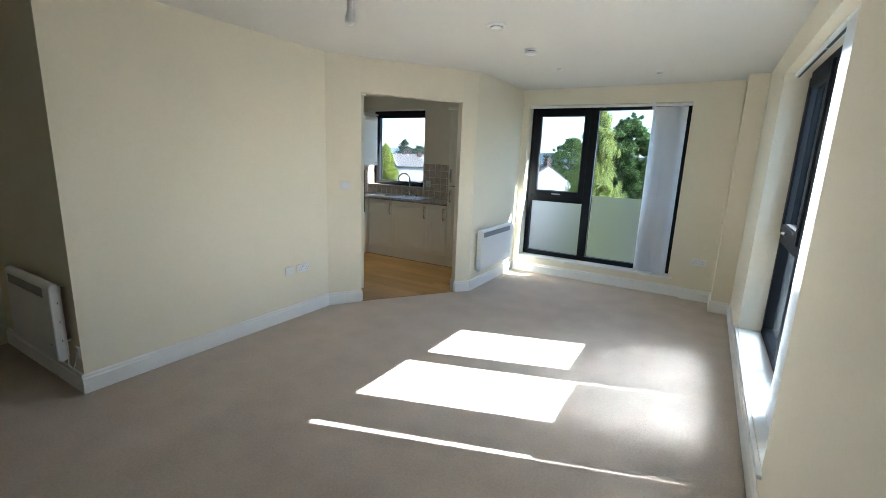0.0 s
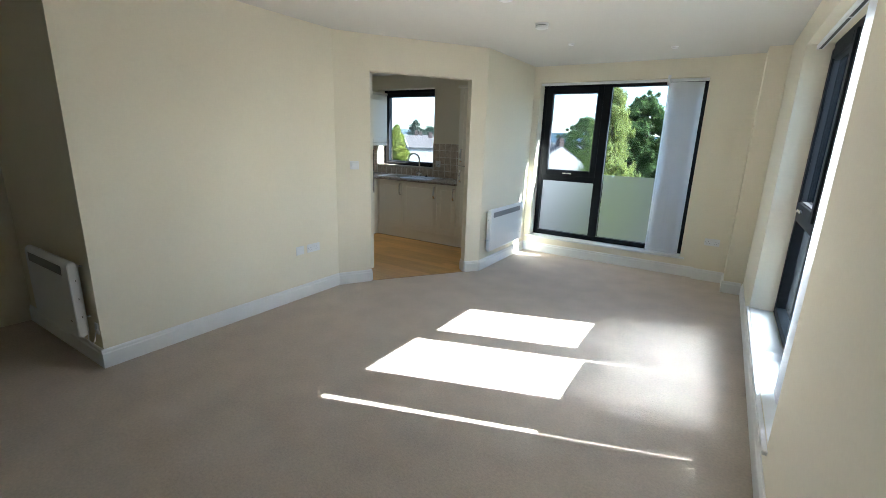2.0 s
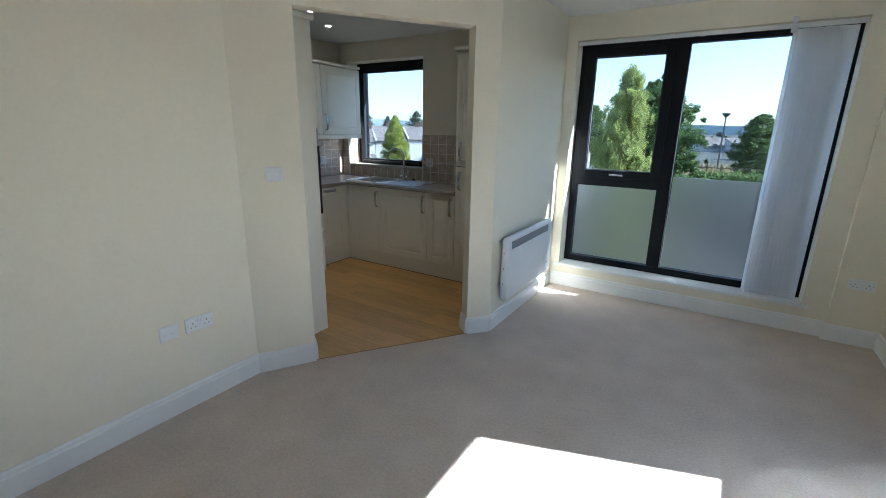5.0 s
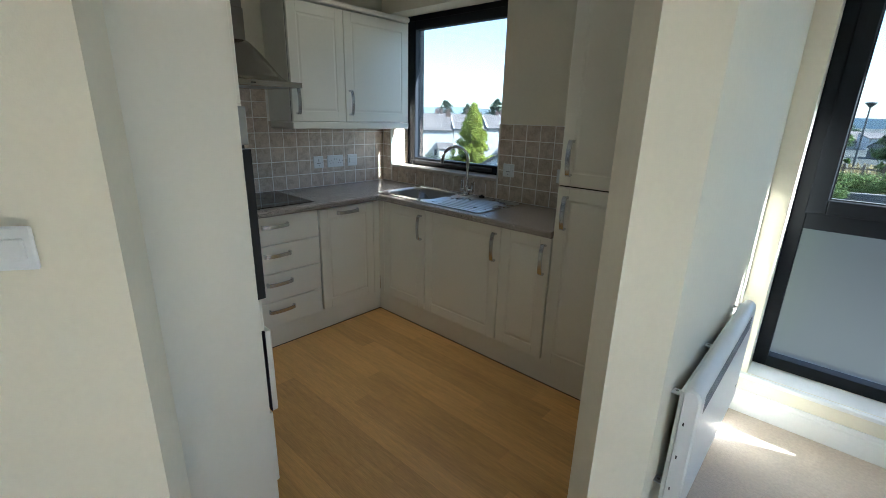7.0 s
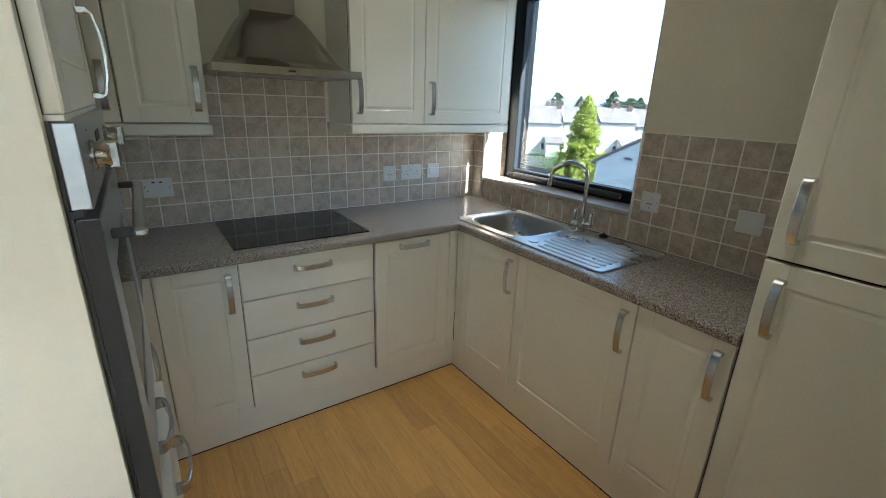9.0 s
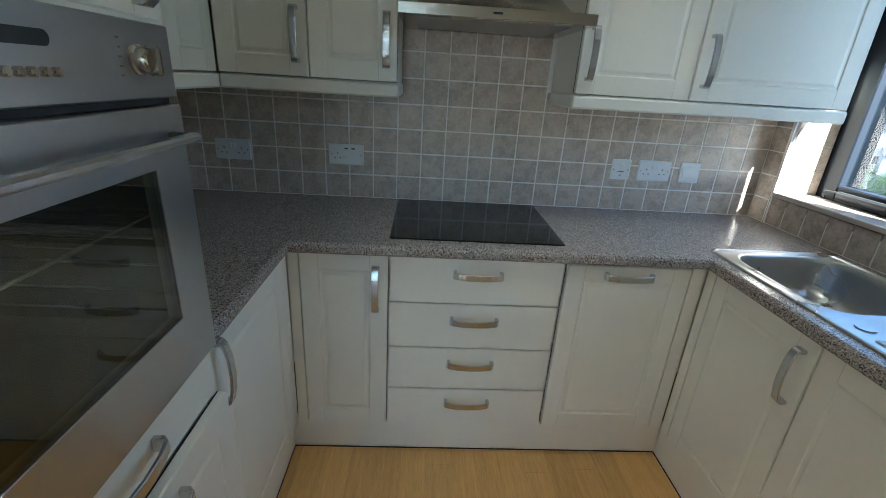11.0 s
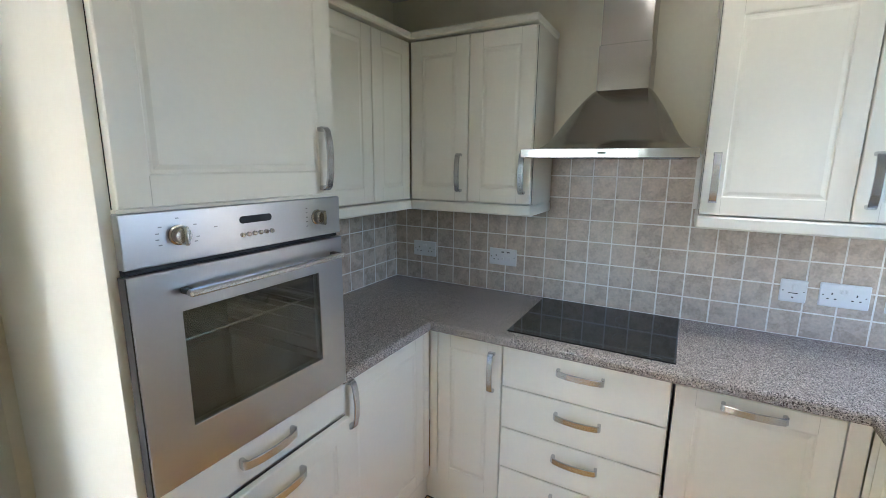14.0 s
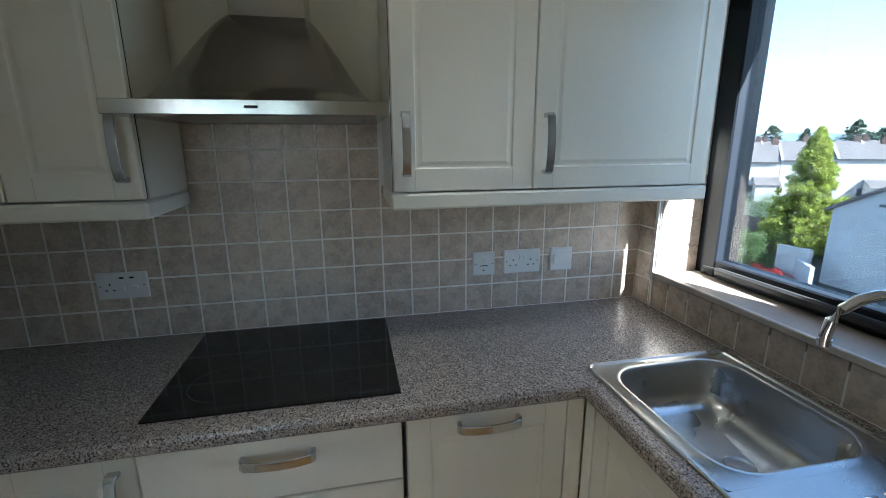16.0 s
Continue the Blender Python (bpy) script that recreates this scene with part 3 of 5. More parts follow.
part("panel", boxes((-4.170, -4.1215, 3.846, 3.861, ZB, 0.858), bevel=0.001), CREAM, u)
for s0, s1, hs, lb in ((-4.125, -3.70, -3.742, "cream base cabinet with a panelled door by the corner"), (-3.70, -3.095, -3.135, "cream wide panelled base cabinet under the sink"), (-3.095, -2.776, -2.815, "cream narrow base cabinet beside the tall fridge")):
    u = unit(NORTH, lb, s0, s1)
    NORTH.carcass(u, s0, s1, 0.10, 0.858 if s0 > -3.2 else 0.70, 0.50)
    NORTH.front(u, "door", s0, s1, ZB, ZT, True, (hs, 0.737, "v"))
u = unit(WEST, "cream corner filler post beside the narrow door", 3.862, 3.898, name="corner_post", category="filler panel")
part("panel", boxes((-4.19, -4.174, 3.8625, 3.8985, ZB, 0.858), bevel=0.001), CREAM, u)
u = unit(NORTH, "cream corner filler post under the worktop", -4.17, -4.126, name="corner_post", category="filler panel")
part("panel", boxes((-4.172, -4.1265, 5.306, 5.32, ZB, 0.858), bevel=0.001), CREAM, u)

u = unit(NORTH, "tall cream fridge freezer housing with two panelled doors", -2.772, -2.13, name="fridge_housing", category="fridge")
NORTH.carcass(u, -2.772, -2.169, 0.10, 2.13, 0.50)
NORTH.front(u, "door", -2.772, -2.17, ZB, 1.134, True, (-2.718, 1.005, "v"))
NORTH.front(u, "door", -2.772, -2.17, 1.138, 2.118, True, (-2.718, 1.275, "v"))
# Black strip added to paint the shade in the gap between the doors.
part("gap_shade_strip", boxes((-2.77, -2.172, 5.326, 5.3325, 1.128, 1.144)), SEAL, u, "black strip painting the shade between the two doors")
part("end_panel", boxes((-2.168, -2.074, 5.285, 5.32, 0.0, 2.13), bevel=0.001), CREAM, u)
part("cornice", boxes((-2.785, -2.074, 5.268, 5.80, 2.131, 2.165), bevel=0.006), CREAM, u)

# oven tower
ov = unit(SOUTH, "tall cream oven housing with drawers below and a door above", -3.606, -3.02, name="oven_housing", category="cabinet")
TW = Run("south", 3.878)
TW.carcass(ov, -3.606, -3.026, 0.10, 0.868, 0.58, "lower_body")
TW.carcass(ov, -3.606, -3.026, 1.472, 2.125, 0.58, "upper_body")
part("end_panel", boxes((-3.0275, -3.004, 3.285, 3.857, 0.0, 2.13), bevel=0.001), CREAM, ov, "cream end panel")
part("side_panel", boxes((-3.607, -3.592, 3.285, 3.855, 0.868, 1.472)), CARC, ov)
TW.front(ov, "drawer", -3.604, -3.026, 0.762, 0.874, False, (-3.305, 0.83, "h"))
TD = Run("south", 3.899)
pulled = TD.front(ov, "drawer", -3.604, -3.026, 0.448, 0.760, True, (-3.312, 0.708, "h"), "drawer left slightly open")
for x in (-3.060, -3.584):
    part("drawer_side", boxes((x, x + 0.014, 3.851, 3.8755, 0.50, 0.66)), GREYP, pulled, "grey metal drawer side")
TW.front(ov, "drawer", -3.604, -3.026, ZB, 0.446, True, (-3.312, 0.395, "h"))
TW.front(ov, "door", -3.604, -3.026, 1.474, 2.118, True, (-3.548, 1.575, "v"))
part("filler_strip", boxes((-3.604, -3.026, 3.84, 3.8765, 1.4685, 1.4755)), CREAM, ov)
part("cornice", boxes((-3.62, -3.0, 3.30, 3.893, 2.131, 2.165), bevel=0.006), CREAM, ov)

# built-in oven
o = thing("oven", (-3.315, 3.60, 0.876), "built-in stainless steel oven with a dark glass door", "oven")
part("casing", boxes((-3.588, -3.545, 3.36, 3.862, 0.878, 1.361), (-3.080, -3.030, 3.36, 3.862, 0.878, 1.361), (-3.545, -3.080, 3.36, 3.40, 0.878, 1.361), (-3.545, -3.080, 3.40, 3.862, 0.878, 0.965), (-3.545, -3.080, 3.40, 3.862, 1.285, 1.361), (-3.588, -3.030, 3.36, 3.861, 1.3615, 1.468)), ENAMEL, o, "grey enamelled oven cavity")
for z in (1.185,):
    rack = part("oven_shelf", tube([(-3.535, 3.865, z), (-3.09, 3.865, z)], 0.003, 8), CHROME, o, "chrome wire oven shelf")
    part("shelf_bar", tube([(-3.535, 3.43, z), (-3.09, 3.43, z)], 0.003, 6), CHROME, rack)
    for i in range(13):
        x = -3.525 + i * 0.0355
        part("shelf_wire", tube([(x, 3.43, z + 0.004), (x, 3.865, z + 0.003)], 0.001, 5), CHROME, rack)
for x in (-3.540, -3.085):
    for z in (1.0, 1.04, 1.09, 1.14, 1.18, 1.23):
        part("runner", tube([(x, 3.42, z - 0.008), (x, 3.845, z - 0.008)], 0.003, 6), CHROME, o, "chrome shelf runner")
fascia = part("control_panel", boxes((-3.604, -3.022, 3.862, 3.886, 1.362, 1.468), bevel=0.002), STEEL2, o, "brushed steel control panel")
rect = lambda x0, x1, z0, z1, y: [(x0, y, z0), (x1, y, z0), (x1, y, z1), (x0, y, z1)]
loops = [rect(-3.604, -3.022, 0.878, 1.350, 3.866), rect(-3.604, -3.022, 0.878, 1.350, 3.888), rect(-3.602, -3.024, 0.880, 1.348, 3.890), rect(-3.507, -3.117, 0.995, 1.259, 3.890), rect(-3.506, -3.118, 0.996, 1.258, 3.889), rect(-3.506, -3.118, 0.996, 1.258, 3.866)]
door = loft(loops + loops[:1], cap0=False, cap1=False)
bmesh.ops.remove_doubles(door, verts=door.verts, dist=1e-6)
part("door_side", boxes((-3.0216, -3.0190, 3.864, 3.889, 0.879, 1.349)), SEAL, o, "black edge of the oven door")
od = part("door", door, STEEL2, o, "brushed steel oven door")
part("glass", boxes((-3.506, -3.118, 3.882, 3.888, 0.996, 1.258)), OVENG, od, "dark reflective oven glass")
hb = boxes((-3.572, -3.113, 3.916, 3.936, 1.296, 1.310), bevel=0.004)
part("handle", hb, NICKEL, od, "straight steel bar handle")
for x in (-3.56, -3.125):
    part("handle_post", boxes((x - 0.008, x + 0.008, 3.889, 3.9165, 1.297, 1.310), bevel=0.002), METALD, od)
for x, z, label in ((-3.128, 1.418, "steel oven dial"), (-3.512, 1.416, "steel timer dial")):
    km = pose(x, 3.886, z, -90, 0, 0)
    k = part("knob", lathe([(0.021, 0), (0.021, 0.004), (0.018, 0.006), (0.017, 0.02), (0.015, 0.023)], 24, None, km), STEEL, fascia, label, True)
    part("grip", turned(boxes((-0.005, 0.005, -0.0195, 0.0195, 0.012, 0.034), bevel=0.003), km), STEEL, k)
pill = boxes((-3.3505, -3.2775, 3.8862, 3.8874, 1.424, 1.441))
for x in (-3.3505, -3.2775):
    lathe([(0.0085, 0), (0.0085, 0.001), (0.0, 0.001)], 16, pill, pose(x, 3.8862, 1.4325, -90, 0, 0))
part("display", pill, DARK, fascia, "dark clock display")
for i in range(6):
    part("button", lathe([(0.0055, 0), (0.0055, 0.006), (0.004, 0.008)], 12, None, pose(-3.356 + i * 0.0165, 3.886, 1.398, -90, 0, 0)), STEEL, fascia, "", True)
marks = [(-3.128 + 0.042 * math.cos(a), 1.418 + 0.034 * math.sin(a), 0.007) for a in (-0.5, -0.15, 0.2, 0.6, 2.6, 3.4, 3.7, 1.57)] + [(-3.475, 1.395 + 0.012 * i, 0.006) for i in range(5)] + [(-3.545, 1.395, 0.006), (-3.21, 1.425, 0.008)]
for x, z, w in marks:
    part("printed_mark", boxes((x - w / 2, x + w / 2, 3.886, 3.8866, z - 0.0012, z + 0.0012)), INK, fascia)
part("seam", boxes((-3.600, -3.026, 3.860, 3.874, 1.351, 1.361)), DARK, o)

# plinths
for nm, spec in (("west", (-4.216, -4.198, 3.80, 5.345, 0.0, 0.15)), ("south", (-4.197, -3.004, 3.815, 3.833, 0.0, 0.15)), ("north", (-4.197, -2.074, 5.322, 5.340, 0.0, 0.15))):
    single("plinth", boxes(spec, bevel=0.001), CREAM, "cream kickboard plinth under the base units", "plinth", "", "structure")
structure("trim", boxes((-4.1975, -4.1945, 3.8365, 5.3185, 0.0008, 0.005), (-4.1975, -3.004, 3.8335, 3.8365, 0.0008, 0.005), (-4.1945, -2.074, 5.3185, 5.3215, 0.0008, 0.005)), SEAL, "thin black sealing strip at the foot of the plinths", "trim")

# wall cabinets
WW, WS = Run("west", -4.432), Run("south", 3.595)


def wall_unit(run, s0, s1, splits, label, deep=0.31):
    w = unit(run, label, s0, s1, 1.38, "wall cabinets", "cabinet", "wall_cabinet")
    run.carcass(w, s0, s1, 1.392, 2.12, deep)
    for a, b, hs in splits:
        run.front(w, "door", a, b, 1.394, 2.112, True, (hs, 1.525, "v") if hs else None)
    return w


def strip(w, run, s0, s1, z0, z1, out):
    bm = boxes((s0, s1, -0.30, out, z0, z1), bevel=0.006)
    return part("light_rail" if z0 < 1.5 else "cornice", run.place(bm), CREAM, w)


w = wall_unit(WW, 3.597, 4.20, ((3.597, 3.902, 3.862), (3.902, 4.20, 4.163)), "cream wall cabinet with two panelled doors beside the hood")
strip(w, WW, 3.60, 4.206, 1.345, 1.3905, 0.006)
strip(w, WW, 3.60, 4.208, 2.121, 2.152, 0.016)
w = wall_unit(WW, 4.822, 5.835, ((4.822, 5.236, 4.860), (5.236, 5.835, 5.275)), "cream wall cabinet with two panelled doors beside the window")
strip(w, WW, 4.816, 5.838, 1.345, 1.3905, 0.006)
strip(w, WW, 4.814, 5.838, 2.121, 2.152, 0.016)
w = wall_unit(WS, -4.432, -3.612, ((-4.432, -4.145, None), (-4.145, -3.612, None)), "cream corner wall cabinet with panelled doors above the worktop", 0.30)
strip(w, WS, -4.745, -3.609, 1.345, 1.3905, 0.006)
strip(w, WS, -4.745, -3.609, 2.121, 2.152, 0.016)

# worktop: one run round three sides with a rounded front edge


def top_profile(back, front_edge):
    z1, z0, r = 0.900, 0.862, 0.012
    return [(back, z0), (front_edge - 0.004, z0), (front_edge, z0 + 0.006), (front_edge, z1 - r), (front_edge - r * 0.3, z1 - r * 0.3), (front_edge - r, z1), (back, z1)]


wt = thing("worktop", (-4.4, 4.6, 0.862), "speckled grey-brown laminate worktop with rounded front edge", "worktop")
p = top_profile(-4.748, -4.150)
part("hob_run", loft([[(x, y, z) for x, z in p] for y in (3.284, 5.3445)]), TOP, wt)
part("corner", boxes((-4.748, -4.246, 5.345, 5.838, 0.862, 0.900)), TOP, wt)
p = top_profile(3.284, 3.878)
part("oven_run", loft([[(x, y, z) for y, z in p] for x in (-4.1535, -3.6085)]), TOP, wt)
bm = loft([[(x, y, z) for y, z in [(5.292, 0.862), (5.288, 0.868), (5.288, 0.888), (5.2916, 0.8964), (5.300, 0.900), (5.3445, 0.900), (5.3445, 0.862)]] for x in (-4.1535, -2.7735)])
part("sink_run", bm, TOP, wt)
part("sink_run_back", boxes((-4.2455, -2.7735, 5.785, 5.838, 0.863, 0.900), (-3.700, -2.7735, 5.3455, 5.7845, 0.863, 0.900)), TOP, wt)

# hob
hob = thing("hob", (-4.47, 4.502, 0.9), "black ceramic glass hob set in the worktop", "hob")
part("glass_top", boxes((-4.727, -4.217, 4.198, 4.806, 0.9005, 0.906), bevel=0.0015), HOBG, hob)
for x, y, r in ((-4.58, 4.35, 0.075), (-4.58, 4.65, 0.09), (-4.36, 4.35, 0.09), (-4.36, 4.65, 0.07)):
    rings = [[(x + rr * math.cos(2 * math.pi * i / 40), y + rr * math.sin(2 * math.pi * i / 40), z) for i in range(40)] for rr, z in ((r, 0.9061), (r, 0.9063), (r - 0.0016, 0.9063), (r - 0.0016, 0.9061))]
    part("cooking_zone", loft(rings, cap0=False, cap1=False), DARK, hob)
part("touch_panel", boxes((-4.24, -4.232, 4.70, 4.76, 0.906, 0.9063)), DARK, hob)

# chimney hood with a flared canopy
hood = thing("cooker_hood", (-4.5, 4.5, 1.585), "stainless steel chimney cooker hood with a flared canopy", "cooker hood")
part("rim", boxes((-4.752, -4.700, 4.208, 4.806, 1.591, 1.622), (-4.320, -4.268, 4.208, 4.806, 1.591, 1.622), (-4.700, -4.320, 4.208, 4.260, 1.591, 1.622), (-4.700, -4.320, 4.750, 4.806, 1.591, 1.622), (-4.700, -4.320, 4.260, 4.750, 1.602, 1.622), bevel=0.001), STEEL, hood)
rings = []
for k in range(19):
    f = k / 18
    g = (1 - f) ** 0.84 * 0.85 + 0.15 * (1 - f) ** 14
    x1 = -4.535 + (-4.275 + 4.535) * g
    y0, y1 = 4.412 + (4.232 - 4.412) * g, 4.618 + (4.788 - 4.618) * g
    z = 1.6225 + 0.2335 * f
    c = 0.015 + 0.10 * g
    arc0 = [(x1 - c + c * math.sin(radians(a)), y0 + c - c * math.cos(radians(a)), z) for a in range(0, 91, 9)]
    arc1 = [(x1 - c + c * math.cos(radians(a)), y1 - c + c * math.sin(radians(a)), z) for a in range(0, 91, 9)]
    rings.append([(-4.750, y0, z), *arc0, *arc1, (-4.750, y1, z)])
part("canopy", loft(rings, cap0=False, cap1=False), CANOPY, hood, "", True)
part("chimney", boxes((-4.752, -4.545, 4.418, 4.612, 1.857, 2.03), bevel=0.001), STEEL, hood)
part("chimney_sleeve", boxes((-4.752, -4.55, 4.422, 4.608, 2.0305, H), bevel=0.001), STEEL, hood)
part("badge", boxes((-4.2678, -4.2665, 4.490, 4.518, 1.604, 1.610)), DARK, hood)
part("filter", boxes((-4.70, -4.32, 4.26, 4.75, 1.5918, 1.5935), bevel=0.0005), STEEL2, hood, "steel mesh grease filter")

# sink: pressed steel with a bowl and a ribbed drainer
sk = thing("sink", (-3.77, 5.57, 0.9), "stainless steel inset sink with bowl and ribbed drainer", "sink")


def rrect(x0, x1, y0, y1, r, z, seg=6):
    pts = []
    for cx, cy, a0 in ((x1 - r, y1 - r, 0), (x0 + r, y1 - r, 90), (x0 + r, y0 + r, 180), (x1 - r, y0 + r, 270)):
        for i in range(seg + 1):
            a = radians(a0 + 90 * i / seg)
            pts.append((cx + r * math.cos(a), cy + r * math.sin(a), z))
    return pts


BX0, BX1, BY0, BY1 = -4.205, -3.785, 5.385, 5.755
SX0, SX1, SY0, SY1 = -4.252, -3.286, 5.338, 5.796
ring_at = lambda o, z: rrect(SX0 + o, SX1 - o, SY0 + o, SY1 - o, 0.024 - o * 0.5, z)
part("rim", loft([ring_at(0, 0.9005), ring_at(0.001, 0.9045), ring_at(0.004, 0.9066), ring_at(0.008, 0.9066), ring_at(0.0125, 0.9036), ring_at(0.0135, 0.9030)], cap0=False, cap1=False), SINKM, sk, "", True)
bowl_loops = [rrect(-4.2385, -3.760, 5.3515, 5.7825, 0.012, 0.9031)]
for o, z in ((-0.013, 0.9031), (-0.009, 0.9052), (-0.005, 0.9056), (-0.001, 0.9040), (0.002, 0.899), (0.004, 0.888), (0.007, 0.86), (0.011, 0.82)):
    bowl_loops.append(rrect(BX0 + o, BX1 - o, BY0 + o, BY1 - o, 0.088 - max(o, 0), z))
for k in range(1, 9):
    a = radians(90 * k / 8)
    o = 0.011 + 0.045 * (1 - math.cos(a))
    bowl_loops.append(rrect(BX0 + o, BX1 - o, BY0 + o, BY1 - o, 0.077 - 0.02 * k / 8, 0.82 - 0.055 * math.sin(a)))
bowl_loops.append(rrect(BX0 + 0.11, BX1 - 0.11, BY0 + 0.10, BY1 - 0.10, 0.05, 0.7622))
bowl_loops.append(rrect(-3.992, -3.920, 5.566, 5.638, 0.0355, 0.7565))
part("bowl", loft(bowl_loops, cap0=False), SINKM, sk, "", True)
part("waste", lathe([(0.036, 0), (0.034, 0.002), (0.028, 0.0022), (0.024, 0.0008), (0.016, 0.0012), (0.0, 0.0012)], 24, None, Matrix.Translation((-3.956, 5.602, 0.7575))), SINKM, sk, "", True)
part("drainer", boxes((-3.7598, -3.299, 5.351, 5.783, 0.9005, 0.9031)), SINKM, sk)
for i in range(9):
    y = 5.385 + i * 0.041
    x0 = -3.70 if i > 1 else -3.66
    part("drainer_rib", loft([rrect(x0, -3.33, y - 0.012, y + 0.012, 0.011, 0.9032, 4), rrect(x0 + 0.003, -3.333, y - 0.0095, y + 0.0095, 0.0085, 0.9062, 4), rrect(x0 + 0.006, -3.336, y - 0.006, y + 0.006, 0.005, 0.9072, 4)], cap0=False), SINKM, sk, "", True)
part("tap_ledge_hole", lathe([(0.022, 0), (0.022, 0.003), (0.0, 0.003)], 20, None, Matrix.Translation((-3.715, 5.41, 0.9032))), SINKM, sk, "", True)

# swan-neck mixer tap
tp = thing("mixer_tap", (-3.722, 5.752, 0.905), "chrome swan-neck mixer tap with two lever handles", "tap")
part("base", lathe([(0.027, 0), (0.027, 0.006), (0.022, 0.012), (0.021, 0.05), (0.018, 0.066), (0.012, 0.072)], 20, None, Matrix.Translation((-3.722, 5.752, 0.905))), CHROME, tp, "", True)
neck = [(-3.722, 5.752, 0.97), (-3.722, 5.752, 1.15)]
for i in range(11):
    a = math.pi * i / 10
    neck.append((-3.722 - 0.055 * (1 - math.cos(a)), 5.752 - 0.0735 * (1 - math.cos(a)), 1.158 + 0.092 * math.sin(a)))
neck.append((neck[-1][0], neck[-1][1], 1.148))
part("spout", tube(neck, 0.0108, 14), CHROME, tp, "", True)
part("nozzle", tube([neck[-1], (neck[-1][0], neck[-1][1], 1.134)], 0.0122, 14), CHROME, tp, "", True)
for s in (-1, 1):
    arm = part("lever", tube([(-3.722 + s * 0.018, 5.752, 0.945), (-3.722 + s * 0.056, 5.752, 0.945)], 0.0135, 12), CHROME, tp, "", True)
    part("lever_blade", boxes((-3.722 + s * 0.050 - 0.006, -3.722 + s * 0.050 + 0.006, 5.744, 5.760, 0.955, 1.008), bevel=0.003), CHROME, arm)
plug = thing("sink_plug", (-3.60, 5.775, 0.905), "black rubber sink plug on a ball chain", "plug")
part("stopper", lathe([(0.020, 0), (0.022, 0.003), (0.017, 0.012), (0.006, 0.014), (0.006, 0.02)], 18, None, Matrix.Translation((-3.60, 5.772, 0.9046))), SEAL, plug, "", True)
part("chain", tube([(-3.61, 5.772, 0.918), (-3.66, 5.74, 0.909), (-3.74, 5.70, 0.909), (-3.775, 5.72, 0.908)], 0.0022, 6), CHROME, plug)


# ---- sockets and switches ----
def plate(m, w, h, kind, label, category, group="wall plates"):
    """m: local x to the right on the wall, z up, y out of the wall; origin at the plate's middle."""
    ob = thing("socket" if "socket" in category else "switch", m, label, category, group)
    t = lambda bm: turned(bm, m)
    part("plate", t(boxes((-w / 2, w / 2, 0, 0.009, -h / 2, h / 2), bevel=0.003)), PLASTIC, ob)
    hole = lambda x, z, a, b: part("slot", t(boxes((x - a / 2, x + a / 2, 0.0092, 0.0098, z - b / 2, z + b / 2))), DARK, ob)
    rock = lambda x, z, a, b: part("rocker", t(boxes((x - a / 2, x + a / 2, 0.0085, 0.0150, z - b / 2, z + b / 2), bevel=0.0015)), PLASTIC, ob)
    if kind in ("double", "usb"):
        for s in (-1, 1):
            cx = s * 0.036
            if kind == "usb" and s < 0:
                rock(cx, -0.008, 0.02, 0.016)
                continue
            hole(cx, 0.006, 0.004, 0.008)
            hole(cx - 0.011, -0.014, 0.007, 0.004)
            hole(cx + 0.011, -0.014, 0.007, 0.004)
        if kind == "usb":
            hole(-0.03, 0.026, 0.014, 0.006)
            hole(0.0, 0.026, 0.014, 0.006)
            rock(0.002, -0.008, 0.018, 0.016)
        else:
            rock(-0.008, 0.017, 0.010, 0.016)
            rock(0.008, 0.017, 0.010, 0.016)
        hole(-w / 2 + 0.012, 0.0, 0.004, 0.004)
        hole(w / 2 - 0.012, 0.0, 0.004, 0.004)
    elif kind == "fused":
        rock(-0.004, 0.014, 0.018, 0.028)
        hole(0.0, -0.008, 0.03, 0.003)
        hole(0.0, -0.026, 0.006, 0.006)
        hole(-w / 2 + 0.01, 0.0, 0.004, 0.004)
        hole(w / 2 - 0.01, 0.0, 0.004, 0.004)
    elif kind == "rocker":
        rock(0.0, 0.0, w * 0.72, h * 0.46)
    elif kind == "blank":
        rock(-w * 0.22, -0.004, 0.016, 0.01)
        rock(w * 0.2, -0.004, 0.012, 0.008)
    return ob


def wall_m(side, s, z, off=0.0):
    if side == "west":
        return Matrix(((0, 1, 0, XW + off), (-1, 0, 0, s), (0, 0, 1, z), (0, 0, 0, 1)))
    if side == "north":
        return Matrix(((-1, 0, 0, s), (0, -1, 0, YN - off), (0, 0, 1, z), (0, 0, 0, 1)))
    return Matrix(((0, 1, 0, -2.89), (-1, 0, 0, s), (0, 0, 1, z), (0, 0, 0, 1)))


TT = 0.0085
plate(wall_m("west", 3.490, 1.086, TT), 0.148, 0.086, "double", "white plastic double socket on the tiled wall", "socket")
plate(wall_m("west", 3.968, 1.088, TT), 0.150, 0.088, "usb", "white plastic double socket with two charging ports", "socket")
plate(wall_m("west", 5.183, 1.086, TT), 0.086, 0.090, "fused", "white fused switch plate on the tiled wall", "switch")
plate(wall_m("west", 5.336, 1.087, TT), 0.148, 0.092, "double", "white double socket on the taupe tiles", "socket")
plate(wall_m("west", 5.499, 1.087, TT), 0.092, 0.092, "rocker", "white wide rocker switch on the tiled wall", "switch")
plate(wall_m("north", -3.428, 1.108, TT), 0.088, 0.088, "fused", "white fused switch plate beside the window", "switch")
plate(wall_m("north", -3.018, 1.108, TT), 0.090, 0.086, "rocker", "white switch plate beside the fridge housing", "switch")
plate(wall_m("left", 2.862, 0.458), 0.150, 0.078, "double", "white double socket low on the cream wall", "socket")
